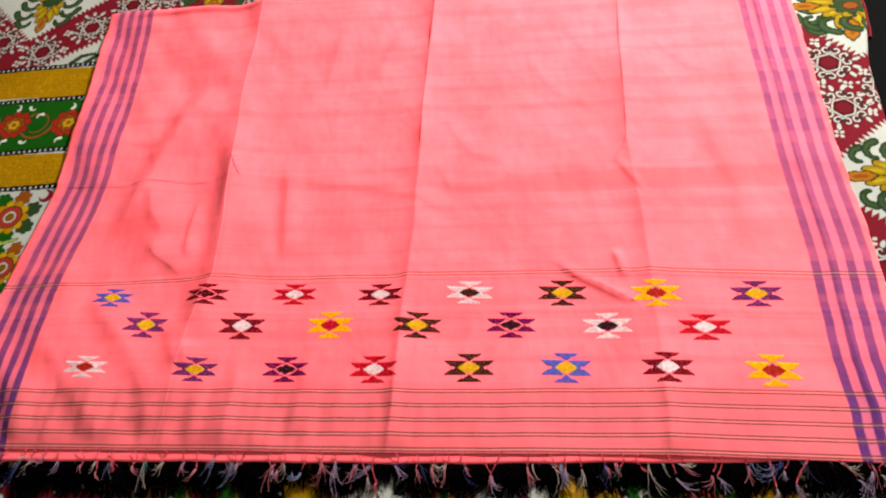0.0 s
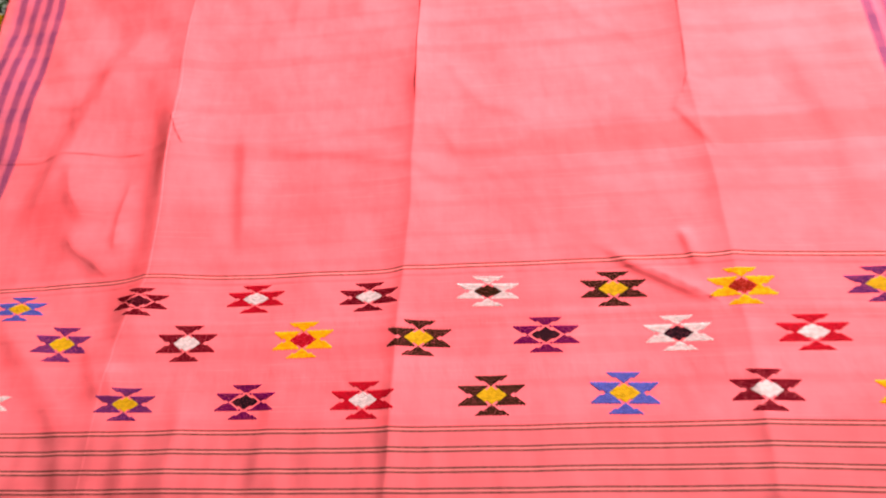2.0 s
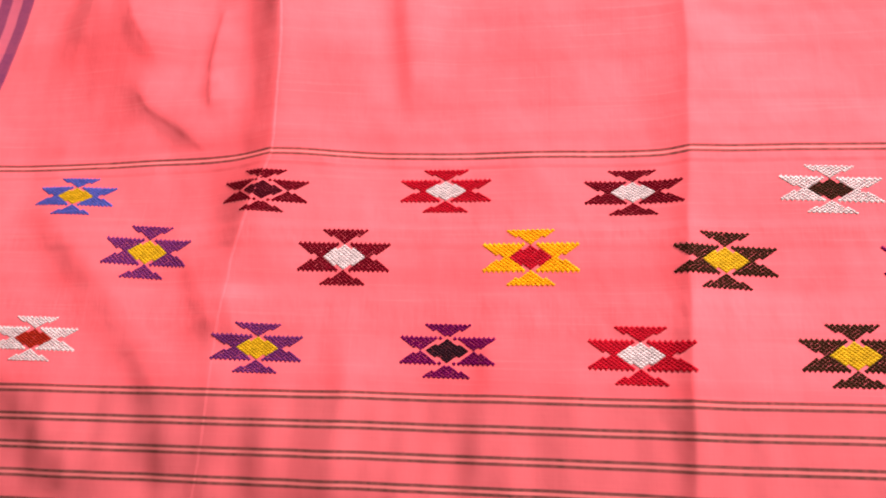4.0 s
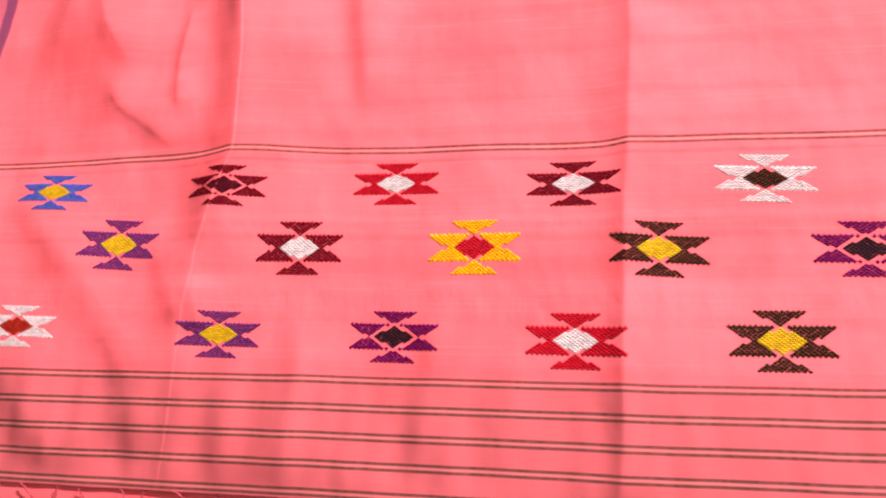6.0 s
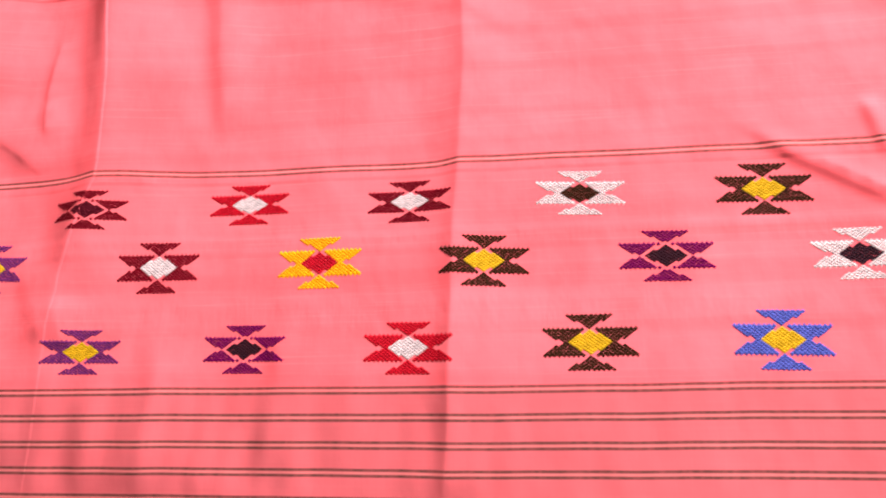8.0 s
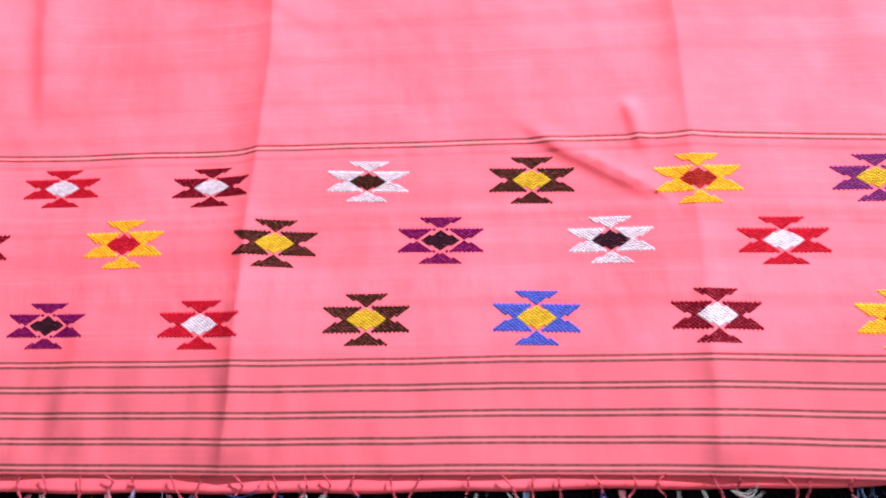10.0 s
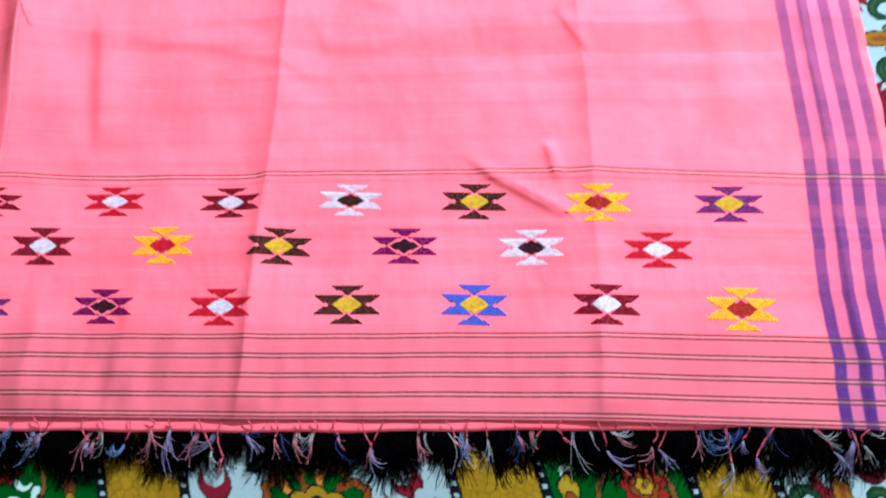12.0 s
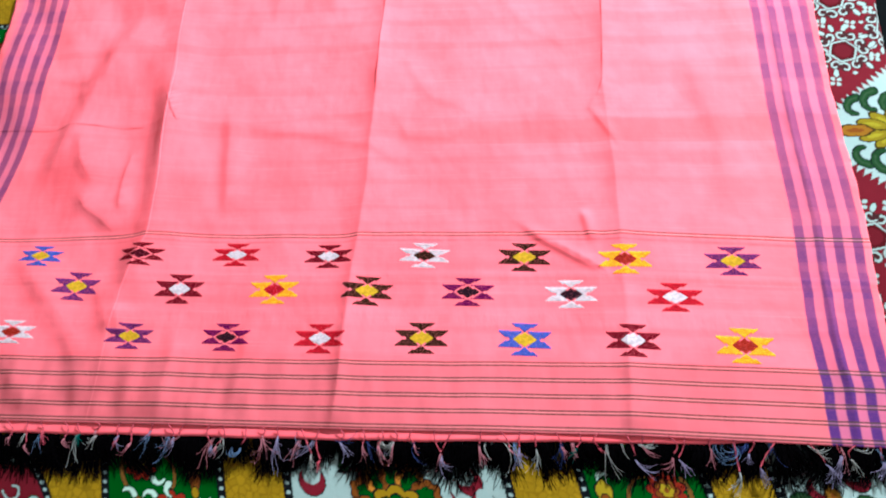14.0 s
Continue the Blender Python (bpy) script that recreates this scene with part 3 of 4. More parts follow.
FLOORZ = BED_TOP + 0.001
rng = random.Random(11)
n = 54
for k in range(n):
    # twisted pink cord from the hem, ending in a tuft
    u = LEFT + 0.012 + (RIGHT - LEFT - 0.024) * (k + rng.uniform(-0.22, 0.22)) / (n - 1)
    x0 = float(lay(np.array([u]), np.array([FRONT]))[0][0])
    y0, y1 = hem_y(u, False), hem_y(u, True)
    lean = rng.gauss(0.05, 0.35)
    reach = rng.choice((0.009, 0.014, 0.019, 0.025, 0.033)) * rng.uniform(0.85, 1.15)
    x1, yk = x0 + math.sin(lean) * reach, y0 - 0.9 * reach
    cords = []
    swing = rng.gauss(0, 0.0030)
    for ph in (0.0, math.pi):
        cords.append([(x0 + (x1 - x0) * s + swing * math.sin(math.pi * s) + 0.0005 * math.sin(9 * s + ph), y0 + 0.0015 + (yk - y0) * s, 0.0008 + 0.0005 * math.cos(9 * s + ph) - 0.002 * s * s + (0.0015 if s < 0.4 else 0.0)) for s in np.linspace(0, 1, 9)])
    v, f = strands(cords, 0.00046, 0.9)
    tassel = mesh_part("tassel", v, f, PINK_YARN, shawl, "twisted pink yarn cord ending in a loose tuft")
    # the cord's own ends: a slim drooping bundle, with a second one of another colour beside it
    kind = rng.random()
    end_side = u > 0.40
    mat = (LILAC_YARN if kind < 0.4 else BLUE_YARN if kind < 0.7 else GREY_YARN) if end_side else (ROSE_YARN if kind < 0.42 else PINK_YARN if kind < 0.56 else LILAC_YARN if kind < 0.76 else BLUE_YARN if kind < 0.86 else GREY_YARN if kind < 0.96 else GREEN_YARN)
    lean2 = lean * 0.5 + rng.gauss(0.05, 0.30)
    count = rng.choice((6, 8, 10, 12)) + (6 if end_side else 0)
    v, f = strands(tuft(rng, x1, yk, -0.0012, lean2, rng.uniform(0.010, 0.028), count, 0.09, FLOORZ + 0.006, 0.60, 0.0008, 0.45), 0.00027, 0.6)
    mesh_part("tuft", v, f, mat, tassel)
    if rng.random() < 0.75:
        v, f = strands(tuft(rng, x0 + rng.uniform(-0.008, 0.008), min(y0, y1) - 0.001, -0.0012, lean2 + rng.gauss(0, 0.30), rng.uniform(0.018, 0.042), rng.choice((3, 4, 6, 8)), 0.12, FLOORZ + 0.007, 0.8, 0.0020, 0.5), 0.00026, 0.6)
        mesh_part("loose_end", v, f, rng.choice((GREY_YARN, BLUE_YARN, INDIGO_YARN, LILAC_YARN, ROSE_YARN)), tassel)
rng = random.Random(23)
n = 104
for k in range(n):
    # black tufts of the lower layer, close together
    u = LEFT + 0.006 + (RIGHT - LEFT - 0.012) * (k + rng.uniform(-0.3, 0.3)) / (n - 1)
    x0 = float(lay(np.array([u]), np.array([FRONT]))[0][0])
    y0 = hem_y(u, True)
    v, f = strands(tuft(rng, x0, y0 + 0.0005, -0.0046, rng.gauss(0, 0.20), rng.uniform(0.018, 0.050) + (0.011 if u < -0.25 else 0.008 if u > 0.38 else 0.003), 76, 0.27, FLOORZ, 0.30, 0.0050, 0.50), 0.00085, 0.35, 3)
    mesh_part("black_tuft", v, f, BLACK_YARN, shawl, "dense black yarn tuft of the under layer")


# ---- the printed bedspread ----
RED, DEEP, WHITE = (0.105, 0.005, 0.010), (0.050, 0.002, 0.004), (0.285, 0.300, 0.265)
GREEN, LEAF, INK = (0.004, 0.050, 0.002), (0.014, 0.032, 0.009), (0.004, 0.004, 0.005)
YELLOW, OCHRE, RUST, GOLD = (0.245, 0.125, 0.0005), (0.11, 0.050, 0.001), (0.150, 0.038, 0.004), (0.290, 0.175, 0.003)
FLAME = (0.190, 0.012, 0.004)


class Print:
    """Lays printed shapes on the points of a sheet, the later over the earlier."""

    def __init__(self, x, y):
        self.x, self.y = x, y
        self.c = np.tile(np.array(WHITE), (len(x), 1))

    def near(self, x0, x1, y0, y1):
        return np.nonzero((self.x > x0) & (self.x < x1) & (self.y > y0) & (self.y < y1))[0]

    def put(self, i, mask, colour):
        self.c[i[mask]] = colour

    def rect(self, x0, x1, y0, y1, colour):
        self.c[self.near(x0, x1, y0, y1)] = colour

    def ellipse(self, cx, cy, a, b, turn, colour, rim=None, wave=0.0, lobes=8, rimw=0.0016):
        r = max(a, b) * (1 + wave) + 0.004
        i = self.near(cx - r, cx + r, cy - r, cy + r)
        if not len(i):
            return
        t = radians(turn)
        dx, dy = self.x[i] - cx, self.y[i] - cy
        p, q = dx * math.cos(t) + dy * math.sin(t), -dx * math.sin(t) + dy * math.cos(t)
        e = np.hypot(p / a, q / b)
        if wave:
            e = e / (1 + wave * np.abs(np.cos(np.arctan2(q / b, p / a) * lobes / 2)) - wave / 2)
        if rim is not None:
            self.put(i, e < 1 + rimw / min(a, b), rim)
        self.put(i, e < 1, colour)

    def stroke(self, pts, width, colour, rim=None, taper=1.0, rimw=0.0013):
        xs, ys = [q[0] for q in pts], [q[1] for q in pts]
        m = width + 0.003
        i = self.near(min(xs) - m, max(xs) + m, min(ys) - m, max(ys) + m)
        if not len(i):
            return
        d, _, along = to_line(self.x[i], self.y[i], pts)
        w = width * (1 - (1 - taper) * along) / 2
        if rim is not None:
            self.put(i, d < w + rimw, rim)
        self.put(i, d < w, colour)

    def region(self, edges, box, colour, tooth=0.0, period=0.009):
        """Inside of straight edges ((x0, y0), (x1, y1)), kept on the left of each, with saw teeth along them."""
        i = self.near(*box)
        inside = np.ones(len(i), bool)
        for (x0, y0), (x1, y1) in edges:
            ln = math.hypot(x1 - x0, y1 - y0)
            tx, ty = (x1 - x0) / ln, (y1 - y0) / ln
            s = -(self.x[i] - x0) * ty + (self.y[i] - y0) * tx
            a = (self.x[i] - x0) * tx + (self.y[i] - y0) * ty
            inside &= s > tooth * (np.abs((a / period) % 1.0 - 0.5) * 2 - 0.5)
        self.put(i, inside, colour)
        return i, inside


def scroll(pr, cx, cy, ang, size, hand, colour=WHITE, rim=None):
    pts = []
    for k in range(15):
        s = k / 14
        a = ang + hand * s * 4.6
        r = size * (1 - 0.72 * s)
        pts.append((cx + r * math.cos(a), cy + r * math.sin(a)))
    pr.stroke(pts, 0.0027, colour, rim, 1.0, 0.0011)


def clover(pr, cx, cy, r, turn=0.0, colour=WHITE):
    for k in range(4):
        a = turn + k * math.pi / 2
        pr.ellipse(cx + r * math.cos(a), cy + r * math.sin(a), r * 0.62, r * 0.52, math.degrees(a), colour)
    pr.ellipse(cx, cy, r * 0.35, r * 0.35, 0, RED)


def rosette(pr, cx, cy, r, turn=0.0):
    """White-lined hexagon ringed by scrolls and small buds, on red."""
    for k in range(6):
        a = turn + (k + 0.5) * math.pi / 3
        for h in (1, -1):
            b = a + h * 0.30
            pr.ellipse(cx + 1.50 * r * math.cos(b), cy + 1.50 * r * math.sin(b), 0.40 * r, 0.36 * r, 0, (0.034, 0.010, 0.010))
            scroll(pr, cx + 1.52 * r * math.cos(b), cy + 1.52 * r * math.sin(b), a + math.pi - h * 0.5, 0.46 * r, h, WHITE, DEEP)
        if k % 2:
            for d in (-0.42, 0.0, 0.42):
                pr.ellipse(cx + 2.15 * r * math.cos(a + d), cy + 2.15 * r * math.sin(a + d), 0.34 * r, 0.17 * r, math.degrees(a + d * 1.6), WHITE, DEEP, 0, 8, 0.0008)
        else:
            pr.ellipse(cx + 2.05 * r * math.cos(a), cy + 2.05 * r * math.sin(a), 0.17 * r, 0.14 * r, 0, WHITE)
    hexa = [(cx + r * math.cos(turn + k * math.pi / 3), cy + r * math.sin(turn + k * math.pi / 3)) for k in range(7)]
    pr.ellipse(cx, cy, r * 0.93, r * 0.93, 0, DEEP)
    pr.stroke(hexa, 0.0024, WHITE, DEEP, 1.0, 0.0010)
    pr.ellipse(cx, cy, r * 0.60, r * 0.60, 0, (0.085, 0.004, 0.008))


def dotted(pr, pts, width=0.0105, gap=0.0100):
    """Black ribbon with a row of white beads."""
    pr.stroke(pts, width, INK)
    for k in range(len(pts) - 1):
        (x0, y0), (x1, y1) = pts[k], pts[k + 1]
        ln = math.hypot(x1 - x0, y1 - y0)
        turn = math.degrees(math.atan2(y1 - y0, x1 - x0))
        for q in range(int(ln / gap)):
            s = (q + 0.5) * gap / ln
            pr.ellipse(x0 + (x1 - x0) * s, y0 + (y1 - y0) * s, 0.0025, 0.0022, turn + 40, WHITE)


def pebbles(pr, x0, x1, y0, y1, seed):
    """Ochre ground broken into rounded cells by darker veins."""
    i = pr.near(x0, x1, y0, y1)
    if not len(i):
        return
    r = np.random.RandomState(seed)
    step = 0.0085
    x0, x1 = max(x0, pr.x[i].min()), min(x1, pr.x[i].max())
    y0, y1 = max(y0, pr.y[i].min()), min(y1, pr.y[i].max())
    gx, gy = np.meshgrid(np.arange(x0 - step, x1 + step, step), np.arange(y0 - step, y1 + step, step))
    sx = gx.ravel() + r.uniform(-0.45, 0.45, gx.size) * step
    sy = gy.ravel() + r.uniform(-0.45, 0.45, gx.size) * step
    tint = r.uniform(0.90, 1.10, gx.size)
    d1, d2, who = np.full(len(i), 9.0), np.full(len(i), 9.0), np.zeros(len(i), int)
    for k in range(gx.size):
        d = np.hypot(pr.x[i] - sx[k], pr.y[i] - sy[k])
        first = d < d1
        d2 = np.where(first, d1, np.minimum(d2, d))
        who = np.where(first, k, who)
        d1 = np.where(first, d, d1)
    vein = (d2 - d1) < 0.0012
    pr.c[i] = np.array(YELLOW)[None] * tint[who][:, None]
    pr.put(i, vein, tuple(0.72 * q for q in YELLOW))


def comma(pr, x, y, turn, size=0.010, colour=(0.42, 0.46, 0.36)):
    t = radians(turn)
    pts = [(x + size * math.cos(t + a) * 0.6, y + size * math.sin(t + a) * 0.6) for a in (0, 0.6, 1.2, 1.8, 2.4)]
    pr.stroke(pts, size * 0.55, colour, LEAF, 0.25)


def poppy(pr, x, y, r):
    pr.ellipse(x, y, r, r * 0.95, 15, FLAME, INK, 0.30, 9)
    pr.ellipse(x, y, r * 0.62, r * 0.58, 0, RUST, DEEP, 0.3, 7)
    pr.ellipse(x, y, r * 0.36, r * 0.34, 0, GOLD, DEEP, 0.3, 6)
    pr.ellipse(x, y, r * 0.15, r * 0.15, 0, RUST)


def vine(pr, x, y, r, start, hand, turns=1.3):
    pts = [(x + r * (1 - 0.45 * s / 18) * math.cos(start + hand * s / 18 * turns * 6.283), y + r * (1 - 0.45 * s / 18) * math.sin(start + hand * s / 18 * turns * 6.283)) for s in range(19)]
    pr.stroke(pts, 0.0050, (0.13, 0.048, 0.008), INK, 0.5, 0.0008)


def sunflower(pr, x, y, r):
    for k in range(7):
        a = k * 0.9 + 0.4
        pr.ellipse(x + r * 1.25 * math.cos(a), y + r * 1.25 * math.sin(a), r * 0.48, r * 0.42, math.degrees(a), (LEAF, RUST, GREEN)[k % 3], INK, 0.25, 7, 0.0009)
    for k in range(10):
        a = k * 0.628
        pr.ellipse(x + r * 0.78 * math.cos(a), y + r * 0.78 * math.sin(a), r * 0.30, r * 0.24, math.degrees(a), GOLD if k % 2 else YELLOW, OCHRE, 0, 8, 0.001)
    pr.ellipse(x, y, r * 0.68, r * 0.68, 0, (0.20, 0.02, 0.012), INK)
    pr.ellipse(x, y, r * 0.36, r * 0.36, 0, WHITE)
    pr.ellipse(x, y, r * 0.26, r * 0.26, 0, OCHRE)


PETAL, BLADE = (0.185, 0.118, 0.003), (0.26, 0.185, 0.006)


def plume(pr, x, y, turn, s):
    """Spray of olive-yellow petals and dark curling leaves round an orange bud."""
    def at(a, d):
        return x + d * s * math.cos(radians(turn + a)), y + d * s * math.sin(radians(turn + a))
    for side in (-1, 1):
        for far, off, ln, wide in ((0.050, 34, 0.015, 0.0095), (0.040, 58, 0.018, 0.0100), (0.030, 88, 0.018, 0.0095), (0.034, 122, 0.016, 0.0085)):
            bx, by = at(side * off, far)
            arc = [(bx + ln * s * math.cos(radians(turn + side * (95 - 34 * k))) * (1 - k * 0.11), by + ln * s * math.sin(radians(turn + side * (95 - 34 * k))) * (1 - k * 0.11)) for k in range(6)]
            pr.stroke(arc, wide * s, LEAF, INK, 0.45, 0.0012)
            pr.stroke(arc[:4], wide * s * 0.20, (0.030, 0.050, 0.018))
    for a, d, ln in ((35, 0.020, 0.016), (-35, 0.020, 0.016), (65, 0.012, 0.014), (-65, 0.012, 0.014), (14, 0.030, 0.015), (-14, 0.030, 0.015), (115, 0.014, 0.014), (-115, 0.014, 0.014)):
        px, py = at(a, d)
        pr.ellipse(px, py, ln * s, 0.0062 * s, turn + a, PETAL, (0.035, 0.020, 0.002), 0, 8, 0.0012)
        pr.ellipse(px, py, ln * s * 0.55, 0.0022 * s, turn + a, BLADE)
    px, py = at(0, 0.048)
    pr.ellipse(px, py, 0.016 * s, 0.0068 * s, turn, (0.20, 0.075, 0.004), (0.04, 0.02, 0.003), 0.15, 6)
    pr.ellipse(px, py, 0.009 * s, 0.0026 * s, turn, RUST)


def crescent(pr, x, y, r, turn):
    pr.ellipse(x, y, r, r, 0, (0.125, 0.006, 0.012), INK, 0, 8, 0.0012)
    t = radians(turn)
    pr.ellipse(x + r * 0.5 * math.cos(t), y + r * 0.5 * math.sin(t), r * 0.72, r * 0.72, 0, WHITE)


def sheet_print(pr):
    # the far part of the sheet: red field with rows of lozenges
    pr.rect(-1.4, 0.9, 0.62, 1.4, RED)
    for row in range(3):
        for col in range(7):
            cx, cy = -1.15 + 0.33 * col + (0.165 if row % 2 else 0.0), 0.90 + 0.165 * row
            pts = ((cx, cy - 0.12), (cx + 0.125, cy), (cx, cy + 0.12), (cx - 0.125, cy))
            pr.region([(pts[k], pts[(k + 1) % 4]) for k in range(4)], (cx - 0.14, cx + 0.14, cy - 0.14, cy + 0.14), WHITE, 0.010, 0.0095)
            plume(pr, cx, cy, 270, 1.2)
            plume(pr, cx, cy, 90, 1.2)
            rosette(pr, cx + 0.165, cy, 0.018, 0.2)
    # the near and the left part: sunflowers strewn on white
    for row in range(5):
        for col in range(14):
            cx, cy = -1.16 + 0.14 * col + (0.07 if row % 2 else 0.0), -0.66 + 0.125 * row
            if cx < -0.70 or cx > 0.50:
                sunflower(pr, cx, cy, 0.030)
                crescent(pr, cx + 0.062, cy + 0.05, 0.011, 120)
    # field beside the right selvedge: white serrated lozenges on red
    pr.rect(0.50, 0.80, -0.115, 0.78, RED)
    for cx, cy in ((0.604, 0.436), (0.607, 0.349), (0.598, 0.082), (0.652, 0.030), (0.600, -0.030), (0.672, 0.385), (0.66, 0.10), (0.60, 0.70)):
        rosette(pr, cx, cy, 0.0180, 0.25)
    for cx, cy in ((0.585, 0.395), (0.645, 0.338), (0.622, 0.392), (0.648, 0.415), (0.592, 0.480), (0.590, 0.300), (0.622, 0.122), (0.592, 0.125), (0.63, 0.055), (0.588, 0.030)):
        clover(pr, cx, cy, 0.0052, 0.6)
    for cx, cy, side, up in ((0.650, 0.612, 0.152, 0.168), (0.663, 0.222, 0.126, 0.103), (0.66, -0.20, 0.13, 0.11)):
        pts = ((cx, cy - up), (cx + side, cy), (cx, cy + up), (cx - side, cy))
        pr.region([(pts[k], pts[(k + 1) % 4]) for k in range(4)], (cx - side - 0.02, cx + side + 0.02, cy - up - 0.02, cy + up + 0.02), WHITE, 0.011, 0.0092)
    plume(pr, 0.655, 0.226, 180, 1.12)
    plume(pr, 0.642, 0.562, 270, 1.25)
    plume(pr, 0.650, 0.560, 180, 1.2)
    pr.ellipse(0.645, 0.556, 0.018, 0.016, 0, LEAF, INK, 0.3, 8)
    pr.ellipse(0.645, 0.556, 0.008, 0.007, 0, RUST, DEEP)
    pr.stroke([(0.655, 0.226), (0.69, 0.226)], 0.006, LEAF, INK)

    # field beyond the left selvedge: red zigzag, then the banded border
    pr.rect(-1.3, -0.55, 0.50, 1.2, RED)
    pr.rect(-0.60, 0.10, 0.60, 1.2, RED)
    for cx, cy in ((-0.545, 0.70), (-0.36, 0.69), (-0.25, 0.72)):
        rosette(pr, cx, cy, 0.0185, 0.2)
    plume(pr, -0.45, 0.72, 270, 1.3)
    for cx, cy in ((-0.772, 0.563), (-0.868, 0.595), (-0.688, 0.622), (-0.93, 0.66), (-0.62, 0.68)):
        rosette(pr, cx, cy, 0.0185, 0.2)
    for cx, cy in ((-0.818, 0.575), (-0.735, 0.610), (-0.728, 0.566), (-0.845, 0.640), (-0.650, 0.640), (-0.815, 0.535)):
        clover(pr, cx, cy, 0.0058, 0.5)
    pts = ((-0.814, 0.597), (-0.640, 0.738), (-0.814, 0.90), (-0.980, 0.755))
    pr.region([(pts[k], pts[(k + 1) % 4]) for k in range(4)], (-1.0, -0.6, 0.57, 0.92), WHITE, 0.010, 0.0095)
    plume(pr, -0.806, 0.705, 270, 1.30)
    pr.ellipse(-0.806, 0.709, 0.020, 0.016, 0, LEAF, INK, 0.3, 8)
    pr.region([((-0.56, 0.645), (-0.80, 0.501))], (-0.80, -0.55, 0.48, 0.66), WHITE, 0.010, 0.0095)
    for k in range(3):
        pr.stroke([(-0.70 + 0.03 * k, 0.530), (-0.685 + 0.03 * k, 0.546), (-0.660 + 0.03 * k, 0.552)], 0.010, LEAF, INK, 0.4)
    pebbles(pr, -1.26, -0.58, 0.448, 0.518, 3)
    pr.rect(-1.3, -0.55, 0.325, 0.440, GREEN)
    pebbles(pr, -1.26, -0.58, 0.246, 0.318, 5)
    for k, (y0, y1) in enumerate(((0.506, 0.529), (0.430, 0.447), (0.308, 0.329), (0.228, 0.253))):
        dotted(pr, [(-1.26, y0)] + [(-1.0 + 0.05 * q, y0 + (y1 - y0) * (q / 8) ** 0.8) for q in range(10)])
    for k, x in enumerate((-1.189, -1.082, -0.975, -0.868, -0.761, -0.654)):
        vine(pr, x + 0.045, 0.385, 0.034, 2.2 + k, 1 if k % 2 else -1)
        poppy(pr, x, 0.386, 0.029)
        for a, d in ((60, 0.050), (100, 0.044), (-50, 0.052), (-95, 0.046), (20, 0.050)):
            comma(pr, x + d * math.cos(radians(a)), 0.386 + 0.9 * d * math.sin(radians(a)), a * 3, 0.011)
    # white field below the border with sunflowers
    sunflower(pr, -0.690, 0.192, 0.030)
    sunflower(pr, -0.664, 0.098, 0.027)
    sunflower(pr, -0.765, 0.120, 0.030)
    crescent(pr, -0.640, 0.232, 0.011, 150)
    pr.stroke([(-0.71, 0.155), (-0.685, 0.142), (-0.660, 0.150)], 0.007, (0.20, 0.26, 0.04), LEAF, 0.5)

    # along the front: the same border, running away from the cloth
    straight = pr.x
    pr.x = np.where(pr.y < -0.10, pr.x + 0.27 * (pr.y + 0.23), pr.x)
    y0, y1 = -0.74, -0.10
    pr.rect(-0.80, 0.56, y0, y1, WHITE)
    for xa, xb, what in ((-0.440, -0.295, "o"), (-0.295, -0.152, "g"), (-0.152, -0.072, "o"), (0.180, 0.261, "o"), (0.261, 0.391, "g"), (0.391, 0.463, "o")):
        if what == "o":
            pebbles(pr, xa, xb, y0, y1, int(100 * (xa + 1)))
        else:
            pr.rect(xa, xb, y0, y1, GREEN)
    for x in (-0.295, -0.152, -0.072, 0.180, 0.261, 0.391, 0.463):
        dotted(pr, [(x, y0), (x + 0.002, -0.50), (x + 0.002, -0.28), (x, -0.20), (x, y1)])
    # left end: a red medallion in a beaded ring
    for r, c in ((0.107, INK), (0.097, RED)):
        pr.ellipse(-0.462, -0.292, r, r, 0, c)
    for k in range(70):
        a = k * 6.283 / 70
        pr.ellipse(-0.462 + 0.102 * math.cos(a), -0.292 + 0.102 * math.sin(a), 0.0026, 0.0022, 0, WHITE)
    for a in range(0, 360, 40):
        scroll(pr, -0.462 + 0.066 * math.cos(radians(a)), -0.292 + 0.066 * math.sin(radians(a)), radians(a + 150), 0.014, 1, WHITE, DEEP)
        comma(pr, -0.462 + 0.082 * math.cos(radians(a + 20)), -0.292 + 0.082 * math.sin(radians(a + 20)), a, 0.012, WHITE)
    rosette(pr, -0.560, -0.200, 0.016)
    # green bands: vines, poppies, commas, leaf buds
    for yy in (-0.36, -0.46, -0.56, -0.66):
        for xm in (-0.223, 0.322):
            vine(pr, xm, yy - 0.03, 0.036, 1.0, 1)
            poppy(pr, xm, yy, 0.028)
            for a in range(0, 360, 72):
                comma(pr, xm + 0.046 * math.cos(radians(a)), yy + 0.040 * math.sin(radians(a)), a * 2, 0.011)
    for yy in (-0.40, -0.52, -0.64):
        sunflower(pr, 0.055, yy, 0.042)
        for xx in (-0.035, 0.145):
            crescent(pr, xx, yy + 0.05, 0.014, 90)
    for xm, flip in ((-0.223, 1), (0.322, -1)):
        vine(pr, xm - 0.012 * flip, -0.222, 0.040, 2.4 if flip > 0 else 0.6, flip, 0.9)
        poppy(pr, xm - 0.026 * flip, -0.212, 0.018)
        poppy(pr, xm + 0.012 * flip, -0.262, 0.020)
        for dx, dy, a in ((-0.004, -0.226, 200), (0.012, -0.240, 120), (-0.016, -0.250, 30), (0.036, -0.205, 80), (-0.042, -0.248, 10), (0.05, -0.246, 220)):
            comma(pr, xm + dx * flip, dy, a, 0.0125)
        lx = xm + 0.040 * flip
        pr.ellipse(lx, -0.218, 0.012, 0.008, 90, GOLD, INK, 0.2, 5)
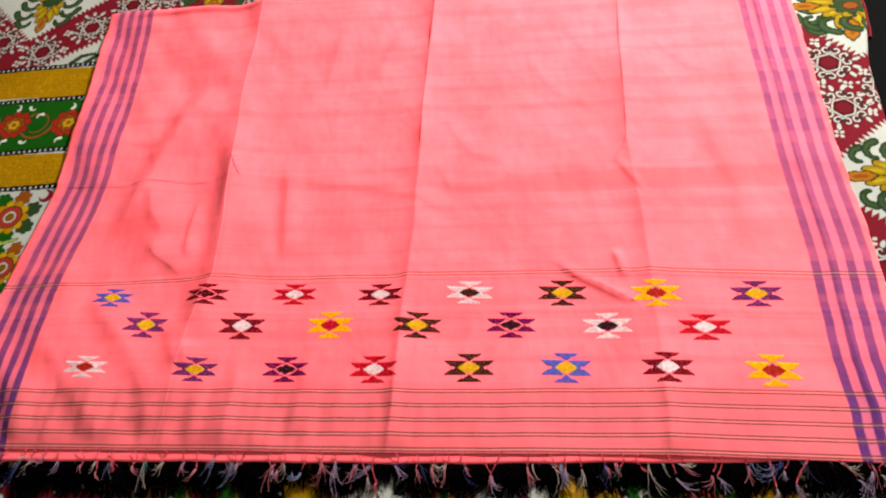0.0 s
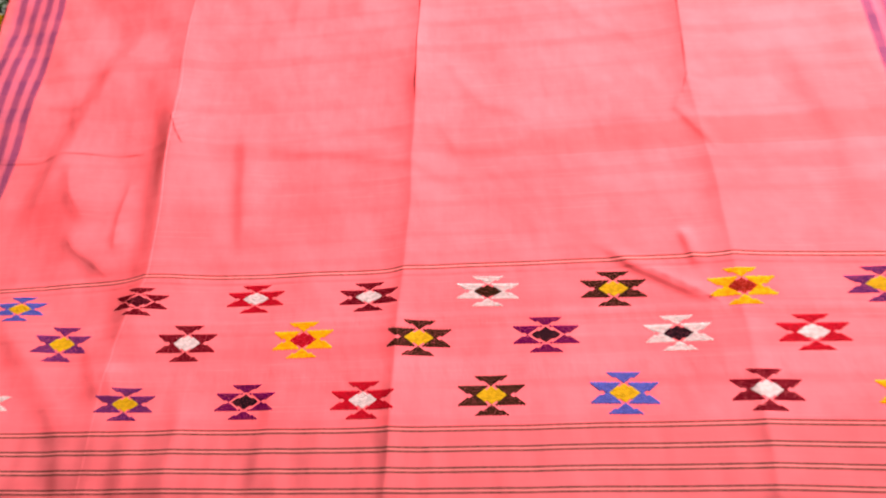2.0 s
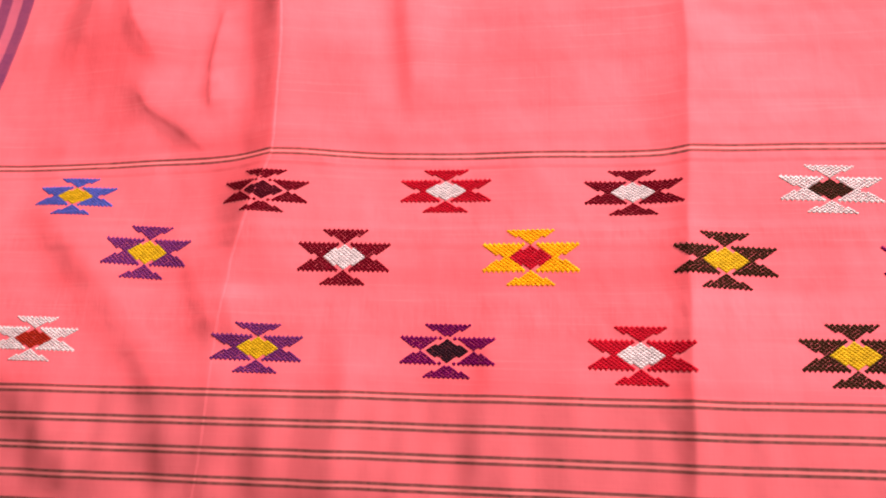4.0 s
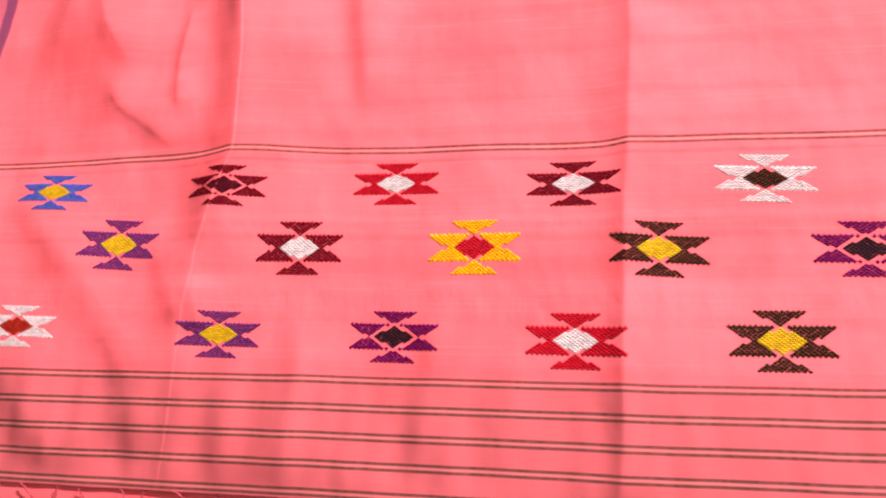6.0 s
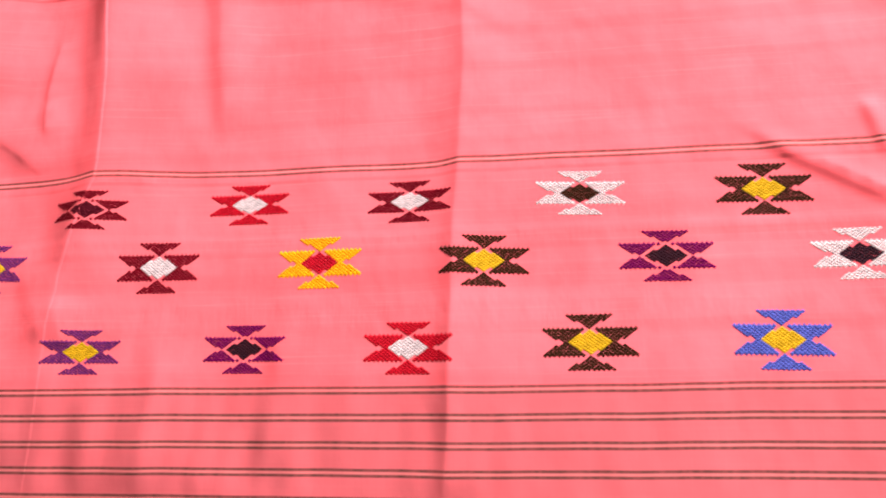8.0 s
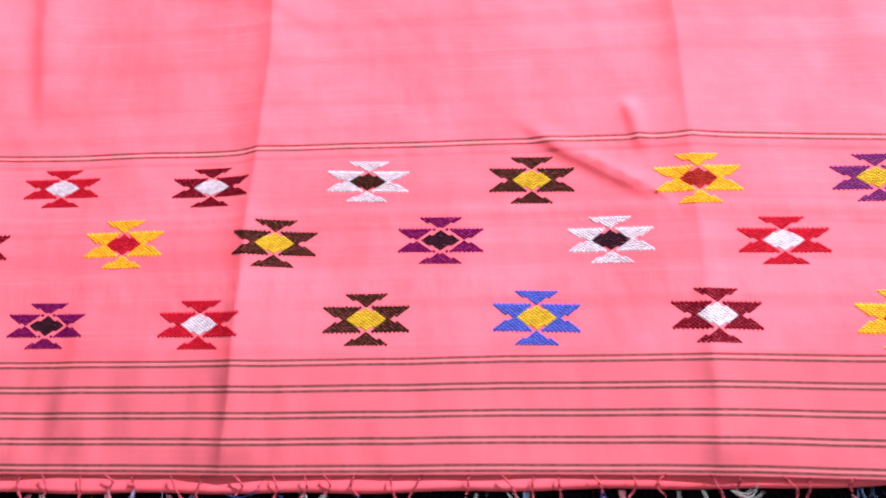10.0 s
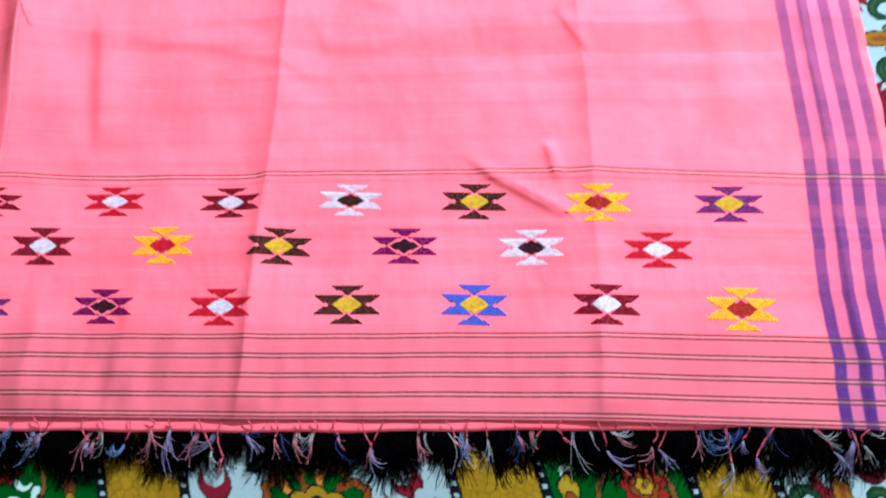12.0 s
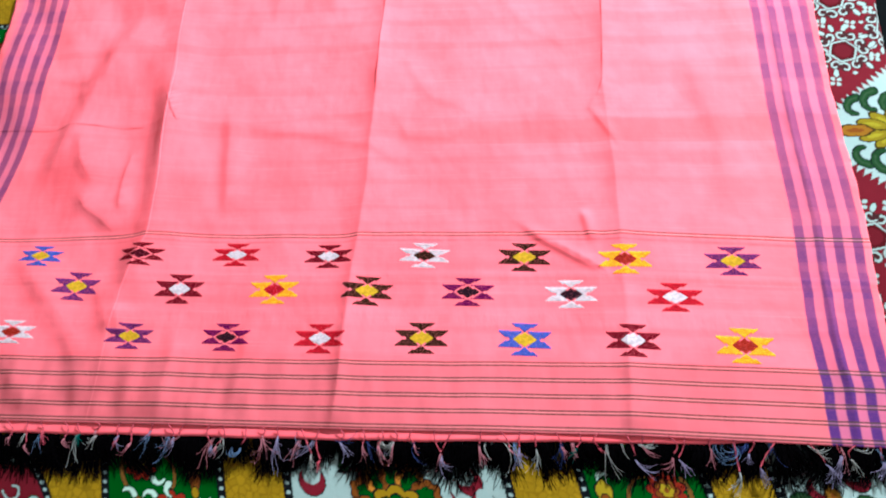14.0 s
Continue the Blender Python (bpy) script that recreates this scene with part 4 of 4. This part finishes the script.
        pr.ellipse(lx, -0.229, 0.010, 0.006, 90, RUST, INK, 0, 8, 0.0008)
        pr.ellipse(lx, -0.241, 0.006, 0.004, 90, YELLOW, INK, 0, 8, 0.0008)
    # white panel: crescents round a large many-petalled flower
    for x, y, r, a in ((-0.042, -0.222, 0.015, 90), (0.138, -0.214, 0.014, 130), (0.150, -0.236, 0.013, 80), (0.105, -0.236, 0.014, 90), (-0.048, -0.262, 0.013, 60), (0.012, -0.214, 0.010, 200)):
        crescent(pr, x, y, r, a)
    for k, a in enumerate((150, 118, 90, 62, 30, 0, 180)):
        px, py = 0.053 + 0.036 * math.cos(radians(a)), -0.250 + 0.036 * math.sin(radians(a))
        pr.ellipse(px, py, 0.020, 0.015, a, (RUST, (0.40, 0.13, 0.01))[k % 2], INK, 0.15, 8, 0.0012)
        pr.ellipse(px, py, 0.012, 0.008, a, GREEN, INK, 0.2, 7, 0.0008)
    pr.ellipse(0.053, -0.246, 0.028, 0.022, 0, YELLOW, INK, 0.25, 8)
    pr.ellipse(0.053, -0.248, 0.020, 0.015, 0, GREEN, INK, 0.2, 8)
    for x in (-0.060, 0.000, 0.120):
        pr.ellipse(x, -0.196, 0.014, 0.006, 70, LEAF, INK, 0.2, 5)
    # right end: white with red and green figures
    crescent(pr, 0.505, -0.205, 0.013, 60)
    crescent(pr, 0.545, -0.190, 0.013, 120)
    plume(pr, 0.515, -0.262, 90, 1.0)
    pr.x = straight


def bed_edge(y):
    """How the sheet's fold over the bed's edge wanders."""
    return 0.0015 * np.sin(y * 14) + 0.001 * np.sin(y * 37) + 0.018 * smooth01((y - 0.40) / 0.16)


def sheet_height(x, y):
    z = BED_TOP + 0.0012 * np.sin(9 * x + 5 * y) + 0.0009 * np.sin(23 * y - 8 * x + 1) + 0.0005 * np.sin(41 * x + 30 * y)
    drop = np.maximum(x - (EDGE - 0.016), 0)
    return z, drop


def bedspread():
    """One cotton sheet over the mattress, falling over its right edge; finely divided where it is seen."""
    verts, faces, inks, base = [], [], [], 0
    patches = [(-1.0, -0.58, 0.05, 0.76, 0.00125), (0.54, 0.80, -0.18, 0.76, 0.00125), (-0.66, 0.80, -0.31, -0.18, 0.00125),
               (-0.58, 0.54, -0.18, 0.05, 0.02), (-0.58, 0.54, 0.05, 0.62, 0.03), (-0.58, 0.0, 0.62, 0.76, 0.002), (0.0, 0.54, 0.62, 0.76, 0.003), (-1.0, -0.66, -0.31, -0.18, 0.004), (-1.0, -0.58, -0.18, 0.05, 0.004),
               (-1.25, -1.0, -0.31, 0.76, 0.005), (-1.25, 0.80, 0.76, 1.27, 0.004), (-1.25, -1.0, -0.72, -0.31, 0.005), (-1.0, 0.80, -0.72, -0.31, 0.004)]
    for x0, x1, y0, y1, step in patches:
        nx, ny = max(2, round((x1 - x0) / step) + 1), max(2, round((y1 - y0) / step) + 1)
        X, Y = np.meshgrid(np.linspace(x0, x1, nx), np.linspace(y0, y1, ny))
        s, y = X.ravel(), Y.ravel()
        z, d = sheet_height(s, y)
        # over the edge: a rounded corner of radius r, then straight down
        r = 0.016
        a = np.minimum(d / r, math.pi / 2)
        down = np.maximum(d - r * math.pi / 2, 0)
        wave = bed_edge(y)
        x = np.where(d > 0, EDGE - 0.016 + r * np.sin(a), s) + wave * smooth01((s - 0.60) / 0.06)
        z = z - np.where(d > 0, r * (1 - np.cos(a)) + down, 0)
        pr = Print(s, y)
        sheet_print(pr)
        verts.append(np.stack([x, y, z], 1))
        inks.append(pr.c)
        faces.append(grid_faces(nx, ny) + base)
        base += nx * ny
    v, f, c = np.concatenate(verts), np.concatenate(faces), np.concatenate(inks)
    me = bpy.data.meshes.new("bedspread")
    me.from_pydata(v.tolist(), [], f.tolist())
    me.materials.append(PRINT)
    ink = me.color_attributes.new("ink", "FLOAT_COLOR", "POINT")
    ink.data.foreach_set("color", np.concatenate([c, np.ones((len(c), 1))], 1).astype(np.float32).ravel())
    me.polygons.foreach_set("use_smooth", [True] * len(me.polygons))
    return tagged(new("bedspread", me), "block-printed cotton bedspread in red, white, yellow and green on the bed", "bedspread")


spread = bedspread()


def edging():
    """Narrow dark red binding that runs down the bed's edge beside the sheet's far corner."""
    verts, faces = [], []
    n = 60
    for k in range(n):
        y = 0.50 + 0.30 * k / (n - 1)
        wave = float(bed_edge(np.array(y)))
        for q in range(8):
            a = q * math.pi / 4
            verts.append((EDGE + 0.004 + wave + 0.0035 * math.cos(a) + 0.001 * math.sin(y * 90), y, BED_TOP - 0.018 + 0.006 * math.sin(a)))
    for k in range(n - 1):
        for q in range(8):
            faces.append((k * 8 + q, k * 8 + (q + 1) % 8, (k + 1) * 8 + (q + 1) % 8, (k + 1) * 8 + q))
    mesh_part("binding", verts, faces, plain("binding_cotton", (0.10, 0.008, 0.012), 0.9, 0.3, 200, 0.2, 0.05), spread, "dark red bound edge of the sheet")


edging()
